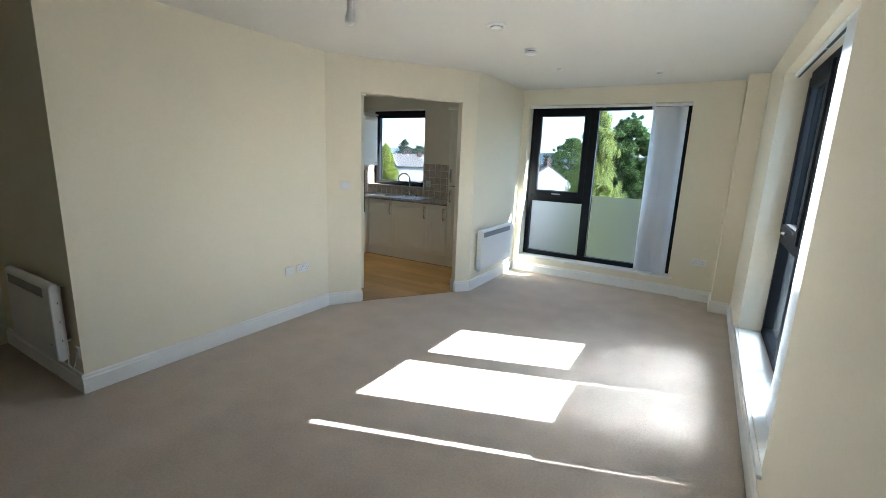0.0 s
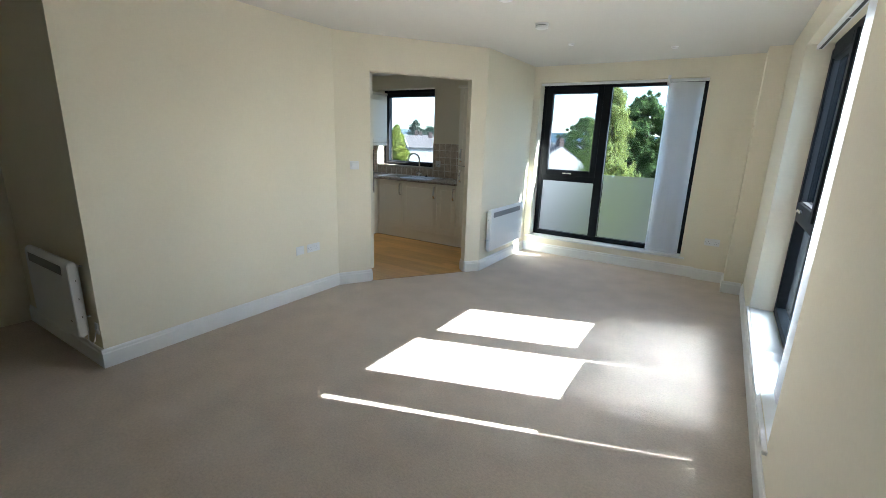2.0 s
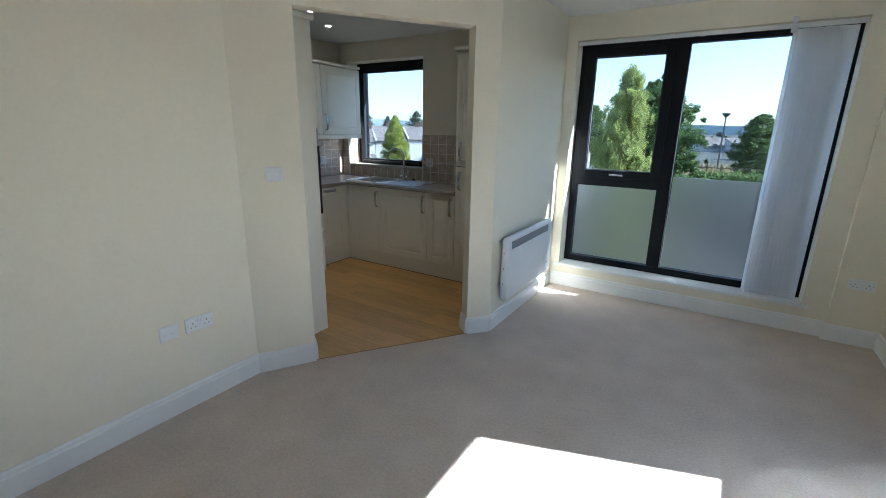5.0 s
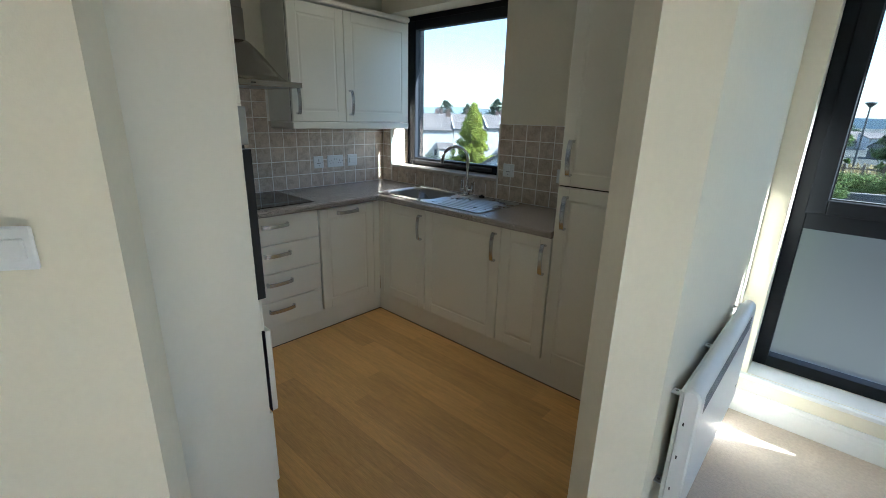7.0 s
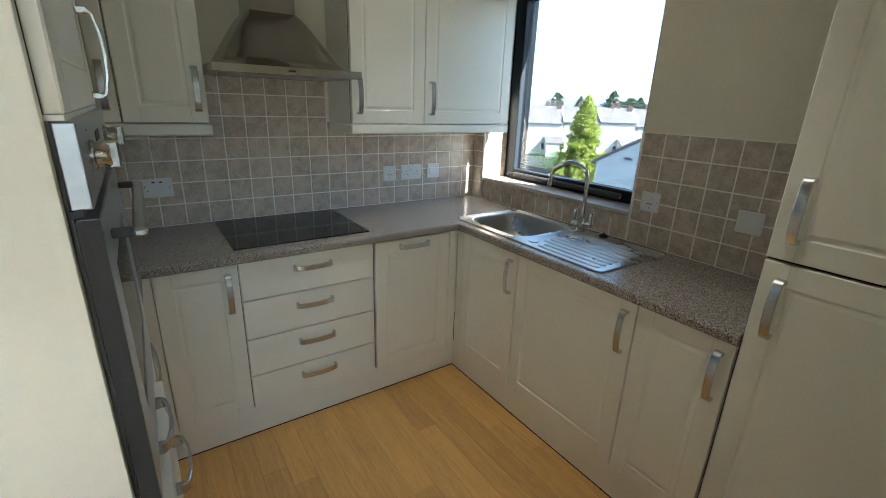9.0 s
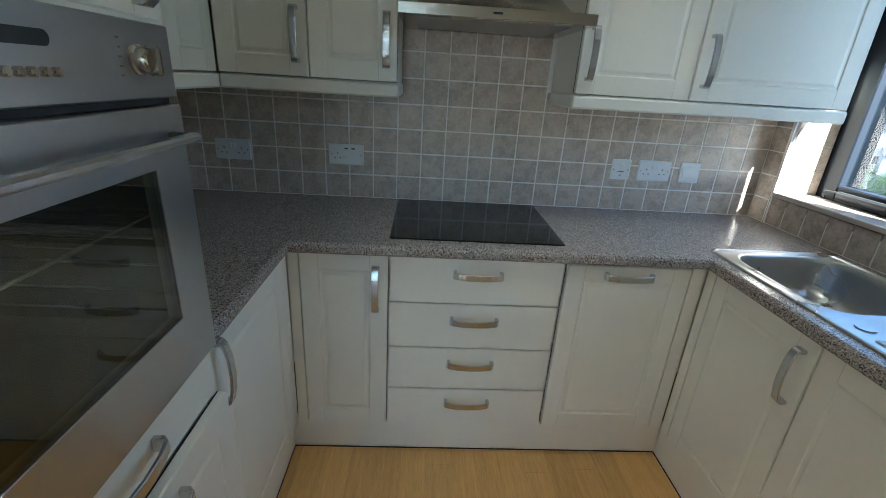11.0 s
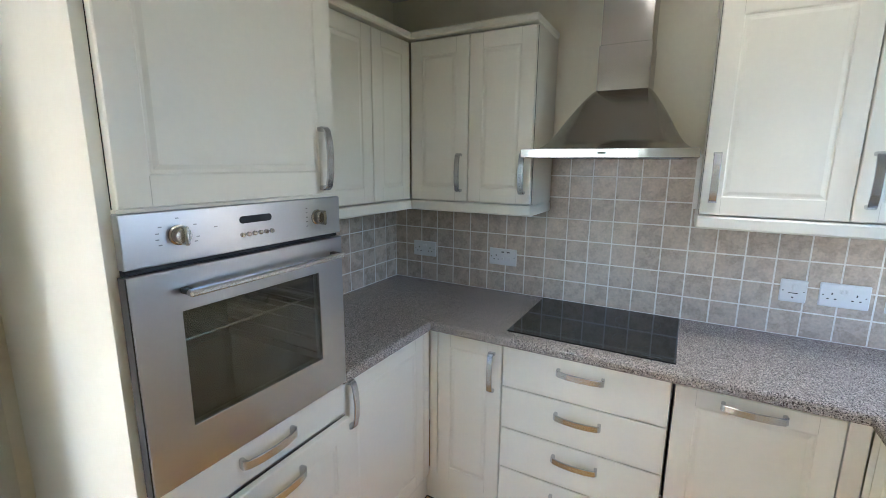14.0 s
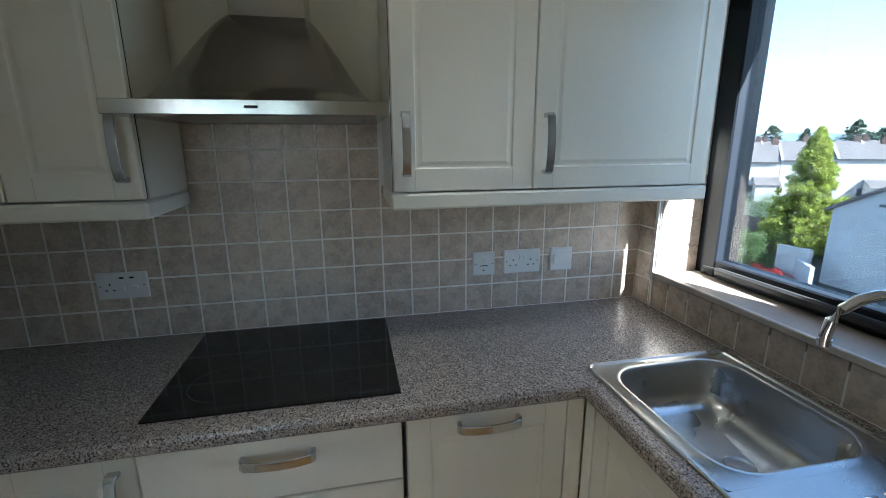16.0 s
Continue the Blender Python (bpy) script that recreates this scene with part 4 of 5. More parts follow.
plate(wall_m("left", 2.705, 0.458), 0.090, 0.078, "blank", "white aerial outlet plate low on the cream wall", "socket")
dd = Vector((B[0] - A[0], B[1] - A[1], 0)).normalized()
nn = Vector((dd.y, -dd.x, 0))
c = Vector((-2.788, 3.333, 1.214))
plate(Matrix(((-dd.x, nn.x, 0, c.x), (-dd.y, nn.y, 0, c.y), (0, 0, 1, c.z), (0, 0, 0, 1))), 0.088, 0.080, "rocker", "white rocker light switch beside the kitchen doorway", "switch")
plate(Matrix(((1, 0, 0, 0.30), (0, -1, 0, 5.80), (0, 0, 1, 0.45), (0, 0, 0, 1))), 0.148, 0.08, "double", "white double socket on the boxed pier", "socket")


# ---- panel heaters ----
def heater(m, length, label):
    """Local x along the wall, y out of it, origin at the lower middle on the wall."""
    h = thing("panel_heater", m, label, "heater", "wall panel heaters")
    t = lambda bm: turned(bm, m)
    a = length / 2
    part("back_panel", t(boxes((-a + 0.012, a - 0.012, 0.024, 0.0355, 0.02, 0.475), bevel=0.002)), PLASTIC, h)
    for bx in (-a + 0.03, a * 0.1, a - 0.03):
        for bz in (0.12, 0.455):
            tab = part("bracket", t(boxes((bx - 0.016, bx + 0.016, 0.0, 0.0238, bz, bz + 0.005), bevel=0.001)), PLASTIC, h, "white folded wall bracket")
            part("screw", t(lathe([(0.0, 0), (0.005, 0), (0.005, 0.0012), (0.0, 0.0016)], 10, None, Matrix.Translation((bx, 0.012, bz + 0.0051)))), GREYP, tab)
    prof = [(0.0358, 0.012)]
    prof += [(0.060 + 0.025 * math.sin(radians(w)), 0.025 - 0.025 * math.cos(radians(w))) for w in range(0, 91, 15)]
    prof += [(0.085, 0.16), (0.085, 0.33), (0.0845, 0.40)]
    prof += [(0.055 + 0.0285 * math.cos(radians(w)), 0.462 + 0.034 * math.sin(radians(w))) for w in range(0, 106, 15)]
    prof += [(0.0358, 0.486)]
    part("front_panel", t(loft([[(x, y, z) for y, z in prof] for x in (-a + 0.022, a - 0.022)])), PLASTIC, h, "", True)
    for s in (-1, 1):
        x0, x1 = s * (a - 0.0215), s * a
        cap = loft([[(x, y, z) for y, z in prof] for x in (x0, x1 - s * 0.006)] + [[(x1, 0.055 + (y - 0.055) * 0.8, 0.25 + (z - 0.25) * 0.97) for y, z in prof]])
        cap = part("end_cap", t(cap), PLASTIC, h, "", True)
        for z in (0.13, 0.25, 0.37):
            part("slot", t(boxes((x1 - 0.0004, x1 + 0.0004, 0.049, 0.053, z, z + 0.012))), DARK, cap)
    part("grille", t(loft([[(x, y, z) for y, z in ((0.0838, 0.40), (0.0856, 0.40), (0.0848, 0.459), (0.083, 0.459))] for x in (-a + 0.10, a - 0.06)])), GREYP, h, "grey louvred outlet grille")
    for i in range(5):
        z = 0.407 + i * 0.011
        y = 0.0856 - (z - 0.40) * 0.014
        part("louvre", t(boxes((-a + 0.105, a - 0.065, y - 0.001, y + 0.0012, z, z + 0.004))), GREYP, h)
    part("dial", t(boxes((-a + 0.06, -a + 0.085, 0.0848, 0.0860, 0.10, 0.108))), GREYP, h)
    return h, t


heater(Matrix(((0, 1, 0, -1.973), (-1, 0, 0, 5.085), (0, 0, 1, 0.215), (0, 0, 0, 1))), 0.94, "white electric panel heater on the wall by the window")
_, tt = heater(Matrix(((-1, 0, 0, -3.34), (0, -1, 0, 1.12), (0, 0, 1, 0.205), (0, 0, 0, 1))), 0.72, "white electric panel heater in the dim alcove")
hs = plate(Matrix(((-1, 0, 0, -2.925), (0, -1, 0, 1.12), (0, 0, 1, 0.262), (0, 0, 0, 1))), 0.04, 0.075, "blank", "small white cable outlet beside the alcove heater", "socket")
part("cable", tube([(-2.99, 1.09, 0.24), (-2.985, 1.08, 0.18), (-2.955, 1.085, 0.155), (-2.93, 1.095, 0.18), (-2.927, 1.105, 0.235)], 0.004, 8), PLASTIC, hs, "white heater cable", True)

# ---- ceiling fittings ----
sd = thing("smoke_detector", (-1.142, 3.79, H), "white round smoke detector with dark vents on the ceiling", "smoke detector")
part("base", lathe([(0.0, 0), (0.055, 0), (0.055, -0.012), (0.0, -0.012)], 28, None, Matrix.Translation((-1.142, 3.79, H))), PLASTIC, sd, "", True)
part("vent_ring", lathe([(0.0, -0.012), (0.044, -0.0125), (0.044, -0.02), (0.0, -0.02)], 28, None, Matrix.Translation((-1.142, 3.79, H))), GREYP, sd)
part("cap", lathe([(0.0, -0.02), (0.052, -0.0205), (0.050, -0.034), (0.03, -0.042), (0.0, -0.043)], 28, None, Matrix.Translation((-1.142, 3.79, H))), PLASTIC, sd, "", True)
vt = thing("air_valve", (-1.125, 3.05, H), "white round extract valve with a dark gap", "vent")
part("ring", loft([[(-1.125 + r * math.cos(2 * math.pi * i / 32), 3.05 + r * math.sin(2 * math.pi * i / 32), H + z) for i in range(32)] for r, z in ((0.062, 0), (0.062, -0.006), (0.048, -0.014), (0.046, -0.004), (0.046, 0))], cap0=False, cap1=False), PLASTIC, vt, "", True)
part("throat", lathe([(0.0, -0.001), (0.046, -0.001), (0.046, -0.002), (0.0, -0.002)], 28, None, Matrix.Translation((-1.125, 3.05, H))), DARK, vt)
part("disc", lathe([(0.0, -0.002), (0.01, -0.002), (0.036, -0.013), (0.036, -0.018), (0.0, -0.02)], 28, None, Matrix.Translation((-1.125, 3.05, H))), PLASTIC, vt, "", True)
for x, y, r in ((-1.153, 4.63, 0.032), (-0.30, 5.14, 0.036)):
    sp = thing("sprinkler", (x, y, H), "small white flush sprinkler cover on the ceiling", "sprinkler", "ceiling sprinklers")
    part("collar", lathe([(0.0, 0), (r, 0), (r, -0.004), (0.0, -0.004)], 20, None, Matrix.Translation((x, y, H))), PLASTIC, sp)
    part("cap", lathe([(0.0, -0.004), (r * 0.55, -0.0045), (r * 0.7, -0.016), (0.0, -0.018)], 20, None, Matrix.Translation((x, y, H))), PLASTIC, sp, "", True)
pl = thing("pendant_light", (-1.48, 1.99, H), "white pendant lampholder with an unlit bulb", "pendant light")
part("ceiling_rose", lathe([(0.0, 0), (0.045, 0), (0.040, -0.018), (0.012, -0.024), (0.0, -0.024)], 24, None, Matrix.Translation((-1.48, 1.99, H))), PLASTIC, pl, "", True)
part("cord", tube([(-1.48, 1.99, H - 0.024), (-1.48, 1.99, 2.335)], 0.003, 8), PLASTIC, pl)
part("lampholder", lathe([(0.006, 0.075), (0.016, 0.065), (0.018, 0.01), (0.017, 0.0)], 18, None, Matrix.Translation((-1.48, 1.99, 2.27))), PLASTIC, pl, "", True)
part("bulb", lathe([(0.014, 0.0), (0.02, -0.02), (0.027, -0.045), (0.024, -0.068), (0.012, -0.08), (0.0, -0.082)], 18, None, Matrix.Translation((-1.48, 1.99, 2.27))), PLASTIC, pl, "", True)
# Fittings for all three beams; the last two are added without a known source.
for x, y in DOWNLIGHTS:
    dl = thing("downlight", (x, y, H), "recessed white ceiling downlight with a small warm lamp", "downlight", "kitchen downlights")
    part("bezel", loft([[(x + r * math.cos(2 * math.pi * i / 28), y + r * math.sin(2 * math.pi * i / 28), H + z) for i in range(28)] for r, z in ((0.042, 0), (0.042, -0.003), (0.030, -0.007), (0.026, -0.001))], cap0=False, cap1=False), PLASTIC, dl, "", True)
    part("lamp", lathe([(0.0, -0.0008), (0.026, -0.0008), (0.024, -0.0025), (0.0, -0.003)], 24, None, Matrix.Translation((x, y, H))), LAMP, dl)


# ---- outside ----
G = -6.5


def ground_z(x, y):
    """Street level, with a raised lot held up by a stone wall beyond the far window."""
    edge = 33.0 + 0.28 * (x + 9)
    if x > -9 and y > edge:
        return -2.4 + min(0.0, (60 - y) * 0.004) if y < 160 else max(G, -2.8 - (y - 160) * 0.02)
    return G


xs = [-3000, -1200, -500, -250] + [-140 + 4 * i for i in range(61)] + [180, 400, 1000, 3000]
ys = [-3000, -800, -200, -40] + [-10 + 3 * i for i in range(45)] + [140, 180, 260, 500, 1200, 3000]
verts = [(x, y, ground_z(x, y)) for y in ys for x in xs]
nx = len(xs)
faces = [(j * nx + i, j * nx + i + 1, (j + 1) * nx + i + 1, (j + 1) * nx + i) for j in range(len(ys) - 1) for i in range(nx - 1)]
me = bpy.data.meshes.new("ground")
me.from_pydata(verts, [], faces)
me.materials.append(GRASS)
tagged(new("ground", me), "rough grass and yards outside around the flats", "ground", "", "structure")

hill = []
for k, (dist, h0) in enumerate(((1900, 12), (2600, 38))):
    for i in range(61):
        a = radians(-75 + 2.5 * i)
        h = h0 + 6 * math.sin(i * 0.55 + k) + 3 * math.sin(i * 1.3 + 2 * k)
        hill.append(((dist * math.sin(a), dist * math.cos(a), G - 2), (dist * math.sin(a), dist * math.cos(a), h)))
bm = bmesh.new()
for k in range(2):
    row = [[bm.verts.new(p) for p in pair] for pair in hill[61 * k:61 * k + 61]]
    for a, b in zip(row, row[1:]):
        bm.faces.new((a[0], b[0], b[1], a[1]))
structure("backdrop", bm, HILL, "hills on the horizon with haze painted into their blue-green", "hills", True)


def leaves(name, centres, size, rnd, material, parent, label="", tall=0.9, hang=0.7):
    """Many small four-sided leaves scattered round the given clump centres (point, radius, count)."""
    rng = np.random.default_rng(rnd.randrange(1 << 30))
    cnt = np.array([c[2] for c in centres])
    mid = np.repeat(np.array([c[0] for c in centres]), cnt, 0)
    rad = np.repeat(np.array([c[1] for c in centres]), cnt) * rng.random(cnt.sum()) ** 0.5
    n = len(mid)
    u, v = rng.uniform(-1, 1, n), rng.uniform(0, 2 * math.pi, n)
    q = np.sqrt(1 - u * u)
    p = mid + rad[:, None] * np.stack((q * np.cos(v), q * np.sin(v), u * tall), 1)
    d = rng.normal(0, 1, (n, 3)) * (1, 1, hang)
    d /= np.linalg.norm(d, axis=1)[:, None]
    e = np.cross(d, rng.normal(0, 1, (n, 3)))
    e /= np.linalg.norm(e, axis=1)[:, None]
    w = (size * rng.uniform(0.6, 1.35, n))[:, None]
    vs = np.stack((p - d * w, p + e * w * 0.5, p + d * w, p - e * w * 0.5), 1).reshape(-1, 3)
    me = bpy.data.meshes.new(name)
    me.from_pydata(vs.tolist(), [], np.arange(4 * n).reshape(-1, 4).tolist())
    me.materials.append(material)
    me.transform(root_matrix(parent).inverted())
    ob = new(name, me)
    ob.parent = parent
    return tagged(ob, label)


def tree(x, y, z, height, width, material, label, seed, size=0.16, clumps=120, per=70, shape="round", low=0.25, group="trees outside", name="tree"):
    rnd = random.Random(seed)
    t = thing(name, (x, y, z), label, "tree", group)
    tr = tube([(x, y, z), (x + 0.1, y, z + height * 0.3), (x - 0.05, y + 0.1, z + height * 0.62), (x, y, z + height * 0.92)], width * 0.045, 8, taper=0.02)
    part("trunk", tr, BARK, t, "", True)
    cs = []
    lobes = [(rnd.uniform(0, 2 * math.pi), rnd.random() ** 0.8, rnd.uniform(0.72, 1.22)) for _ in range(70)]
    for i in range(clumps):
        f = rnd.random()
        zz = z + height * (low + (1 - low) * f)
        if shape == "cone":
            w = width / 2 * min(1.0, 1.2 * (1 - f) ** 0.8) * (0.55 + 0.45 * min(1, f * 6 + 0.4))
        elif shape == "birch":
            w = width / 2 * (math.sin(math.pi * min(1, f * 0.78 + 0.20)) ** 0.6) * (1 - 0.25 * f) * rnd.uniform(0.6, 1.12)
        else:
            w = width / 2 * math.sqrt(max(0.05, 1 - (2 * f - 0.9) ** 2))
        a, r = rnd.uniform(0, 2 * math.pi), w * rnd.uniform(0.35, 1.0)
        if rnd.random() < {"cone": 0.45, "birch": 0.55}.get(shape, 0.8):
            la, lf, ls = min(lobes, key=lambda b: abs(b[1] - f) * 2.2 + abs((b[0] - a + math.pi) % (2 * math.pi) - math.pi) * 0.35)
            a = la + (((a - la + math.pi) % (2 * math.pi)) - math.pi) * 0.6
            zz += (lf - f) * 0.45 * height * (1 - low)
            r *= ls if shape != "cone" else 0.75 + 0.25 * ls
        c = (x + r * math.cos(a), y + r * math.sin(a), zz)
        fat = {"cone": (0.028, 0.065), "birch": (0.025, 0.06)}.get(shape, (0.03, 0.075))
        if shape == "round" and i % 14 == 0:
            c = (x + r * 1.18 * math.cos(a), y + r * 1.18 * math.sin(a), zz + height * 0.03)
            fat = (0.016, 0.03)
        cs.append((c, width * rnd.uniform(*fat), per))
        if i % 24 == 0:
            part("limb", tube([(x, y, z + (zz - z) * 0.75), ((x + c[0]) / 2, (y + c[1]) / 2, z + (zz - z) * 0.92), c], width * 0.014, 5, taper=0.01), BARK, t)
    leaves("crown", cs, size, rnd, material, t, "", 2.0 if shape == "birch" else 0.95, 1.6 if shape == "birch" else 0.7)
    return t


tree(-28.3, 36.4, G, 8.9, 5.4, CONIF, "golden-green conifer tree in the gardens below", 3, 0.075, 1000, 90, "cone", 0.02)
tree(-4.85, 24.0, G, 10.5, 3.9, BIRCH, "tall pale green birch with drooping foliage", 11, 0.05, 1100, 100, "birch", 0.04)
tree(-5.35, 37.0, -5.5, 10.3, 6.0, OAKL, "large dark green broadleaf tree behind the birch", 12, 0.10, 1000, 75, "round", 0.2)
tree(-20.0, 76.0, G, 11.6, 9.0, OAKL, "dark green broadleaf tree over the gardens", 13, 0.15, 420, 60, "round", 0.2)
tree(1.4, 48.0, -2.4, 5.2, 4.0, SHRUB, "bushy young green tree on the waste lot", 14, 0.065, 700, 70, "round", 0.03)
tree(9.0, 66.0, -2.6, 6.4, 4.2, OAKL, "dark tree beside the far roofs", 15, 0.14, 220, 50, "round", 0.2)
for i, (x, y, h, w) in enumerate(((-70, 104, 10.5, 7), (-62, 100, 9, 5), (-46, 110, 11.5, 5), (-57, 112, 10, 4.5), (-41, 104, 10.8, 6), (-92, 112, 10, 6), (-106, 118, 12.5, 4.6), (-99, 121, 11.5, 5), (-85, 118, 12.8, 4.2), (-79, 122, 11.2, 6), (-67, 119, 12.6, 4.4), (-60, 121, 13.2, 4.6), (-54, 119, 11.8, 4.4))):
    tree(x, y, G, h, w * 1.5, FIRL, "distant evergreen tree behind the terrace roofs with haze painted into its green", 30 + i, 0.2, 380, 34, "cone" if i % 2 else "round", 0.06, "distant trees")
for i in range(26):
    rnd = random.Random(200 + i)
    tree(-34 + i * 4.3 + rnd.uniform(-1.5, 1.5), 150 + rnd.uniform(-14, 26), -6.0, rnd.uniform(5.0, 7.6), rnd.uniform(6, 10), HAZYL, "green tree far beyond the roofs, paled to paint haze", 300 + i, 0.3, 110, 26, "round", 0.05, "distant trees")
for i, (x, y, z, h, w) in enumerate(((-33.0, 34.5, G, 1.5, 3.0), (-25.9, 29.6, G, 1.8, 2.4), (-29.3, 33.2, G, 2.0, 3.2), (-2.5, 34.6, -2.4, 1.2, 2.2), (-5.0, 34.0, -2.4, 1.0, 2.2), (0.4, 37.2, -2.4, 1.5, 2.6), (3.0, 38.5, -2.4, 1.4, 2.6), (-1.6, 38.0, -2.4, 1.3, 2.4), (5.5, 40.0, -2.4, 1.6, 2.6), (-6.5, 36.0, -2.4, 1.5, 2.6), (-35.5, 41, G, 4.0, 5.4))):
    rnd = random.Random(60 + i)
    b = thing("shrub", (x, y, z), "loose green garden shrub outside", "shrub", "garden shrubs")
    leaves("foliage", [((x + rnd.uniform(-0.4, 0.4) * w, y + rnd.uniform(-0.4, 0.4) * w, z + h * rnd.uniform(0.1, 0.85)), w * 0.13, 70) for _ in range(60)], 0.07, rnd, SHRUB, b)
b = thing("flower_bed", (-23.9, 29.1, G), "low red flowering bedding plants by the white wall", "flowers")
rnd = random.Random(9)
leaves("blossoms", [((-23.9 + rnd.uniform(-1.2, 0.9), 29.1 + rnd.uniform(-0.5, 0.5), G + 0.3 + rnd.uniform(0, 0.35)), 0.3, 40) for _ in range(26)], 0.07, rnd, FLOWER, b)
rnd = random.Random(21)
gv, gf = [], []
for _ in range(5200):
    x, y = rnd.uniform(-8, 16), rnd.uniform(38, 62)
    if y < 34 + 0.28 * (x + 9):
        continue
    z, h, a = ground_z(x, y), rnd.uniform(0.25, 0.75), rnd.uniform(0, math.pi)
    k = len(gv)
    gv += [(x - 0.06 * math.cos(a), y - 0.06 * math.sin(a), z), (x + 0.06 * math.cos(a), y + 0.06 * math.sin(a), z), (x + rnd.uniform(-0.15, 0.15), y, z + h)]
    gf.append((k, k + 1, k + 2))
me = bpy.data.meshes.new("dry_grass")
me.from_pydata(gv, [], gf)
me.materials.append(DRY)
tagged(new("dry_grass", me), "tall dry straw-coloured grass on the waste lot", "grass", "", "stuff")

# stone retaining wall, its railings and a lamp post
structure("retaining_wall", prism([(-9.2, 32.6), (16, 39.8), (16, 40.3), (-9.2, 33.1)], G, -1.95), STONE, "dark stone retaining wall of the raised lot", "garden wall")
# The slate-dark colour stands in for shade on this wall.
structure("garden_wall", prism([(0.9, 29.5), (10, 34.0), (10, 34.4), (0.9, 29.9)], G, -0.85), SLATED, "wall outside with shade put into its dark colour", "garden wall")
fn = thing("railing", (-3, 40, -2.4), "dark upright railings along the waste lot", "railing")
for i in range(15):
    x = -8 + i * 1.0
    part("post", boxes((x - 0.06, x + 0.06, 43.9, 44.0, -2.6, -1.0)), WOODF, fn)
part("rail", boxes((-8.2, 6.2, 43.95, 44.02, -1.35, -1.25)), WOODF, fn)
lp = thing("street_lamp", (-1.5, 58, -2.4), "slim grey street lamp post with a flat head", "street lamp")
part("post", tube([(-1.5, 58, -2.6), (-1.5, 58, 3.2)], 0.09, 8, taper=0.06), METALD, lp, "", True)
part("head", lathe([(0.08, 3.0), (0.42, 3.35), (0.40, 3.42), (0.0, 3.46)], 16, None, Matrix.Translation((-1.5, 58, 0))), METALD, lp, "", True)


def house(m, w, d, eave, ridge, wall_mat, label, rows=2, chimneys=1, group="terraced houses", cols=2, slate=None):
    """Local x along the ridge, y to the back, z up from the ground; front at y = 0."""
    h = thing("house", m, label, "house", group)
    t = lambda bm: turned(bm, m)
    part("wall", t(loft([[(x, 0, 0), (x, d, 0), (x, d, eave), (x, d / 2, ridge - 0.12), (x, 0, eave)] for x in (0.001, w - 0.001)])), wall_mat, h)
    o = 0.25
    k = (ridge - eave) / (d / 2)
    roof = part("roof", t(loft([[(x, -o, eave - o * k), (x, d / 2, ridge), (x, d + o, eave - o * k), (x, d + o, eave - o * k + 0.1), (x, d / 2, ridge + 0.12), (x, -o, eave - o * k + 0.1)] for x in (0.0, w)])), slate or SLATE, h)
    part("coping", t(loft([[(x, -o, eave - o * k + 0.08), (x, d / 2, ridge + 0.1), (x, d + o, eave - o * k + 0.08), (x, d + o, eave - o * k + 0.26), (x, d / 2, ridge + 0.28), (x, -o, eave - o * k + 0.26)] for x in (-0.1, 0.16)])), GREYR, roof)
    part("gutter", t(boxes((0.05, w - 0.05, -o - 0.1, -o, eave - o * k - 0.02, eave - o * k + 0.09))), METALD, roof)
    for i in range(chimneys):
        cx = w - 0.45 if i == 0 else 0.5
        st = part("chimney", t(boxes((cx - 0.42, cx + 0.42, d / 2 - 0.3, d / 2 + 0.3, ridge - 0.5, ridge + 0.85))), BRICK, roof)
        for q in (-0.22, 0.0, 0.22):
            lathe_bm = lathe([(0.10, 0), (0.08, 0.35), (0.07, 0.35)], 8, None, Matrix.Translation((cx + q, d / 2, ridge + 0.85)))
            part("chimney_pot", t(lathe_bm), BRICK, roof, "", True)
    for r in range(rows):
        for c in range(cols):
            x = w * (c + 0.5) / cols
            z = 0.9 + r * 2.5
            wd = part("window", t(boxes((x - 0.5, x + 0.5, -0.03, 0.03, z, z + 1.2))), TRIM, h)
            part("pane", t(boxes((x - 0.43, x + 0.43, -0.045, -0.032, z + 0.07, z + 1.13))), WINDG, wd)
    part("lean_to", t(loft([[(x, -3.2, 0), (x, 0, 0), (x, 0, 3.1), (x, -3.2, 2.3)] for x in (w * 0.52, w * 0.98)])), wall_mat, h)
    part("lean_to_roof", t(loft([[(x, -3.4, 2.26), (x, 0, 3.12), (x, 0, 3.22), (x, -3.4, 2.36)] for x in (w * 0.5, w)])), SLATE, h)
    return h


for i in range(8):
    house(pose(-71 + i * 3.9, 46 + i * 4.65, G, 0, 0, 50), 6.0, 8.0, 5.4 + 0.25 * (i % 3), 7.5 + 0.25 * (i % 2), RENDER, "white rendered terraced house with a slate roof and chimney", 1, 1, cols=1)
for i in range(8):
    house(pose(-92 + i * 4.7, 58 + i * 5.6, G, 0, 0, 50), 7.2, 8.0, 6.0, 8.2, BRICK if i % 3 == 1 else RENDER, "terraced house in a further row with chimney stacks", 1, 2, cols=1)
house(pose(-25.5, 57, G, 0, 0, -38), 8.0, 7.0, 5.2, 7.4, RENDER, "white semi-detached house with a slate roof", 2, 1)
house(pose(-5, 112, -2.9, 0, 0, 28), 7.0, 6.0, 1.6, 3.2, GREYR, "low pale house beyond the waste lot", 1, 0)
for i in range(6):
    house(pose(3.4 + i * 4.3, 80 + i * 2.2, -3.2, 0, 0, 62), 10.0, 4.4, 2.2, 3.9, STONE, "dark slate-roofed terraced house with a row of chimneys", 1, 2, slate=SLATED)
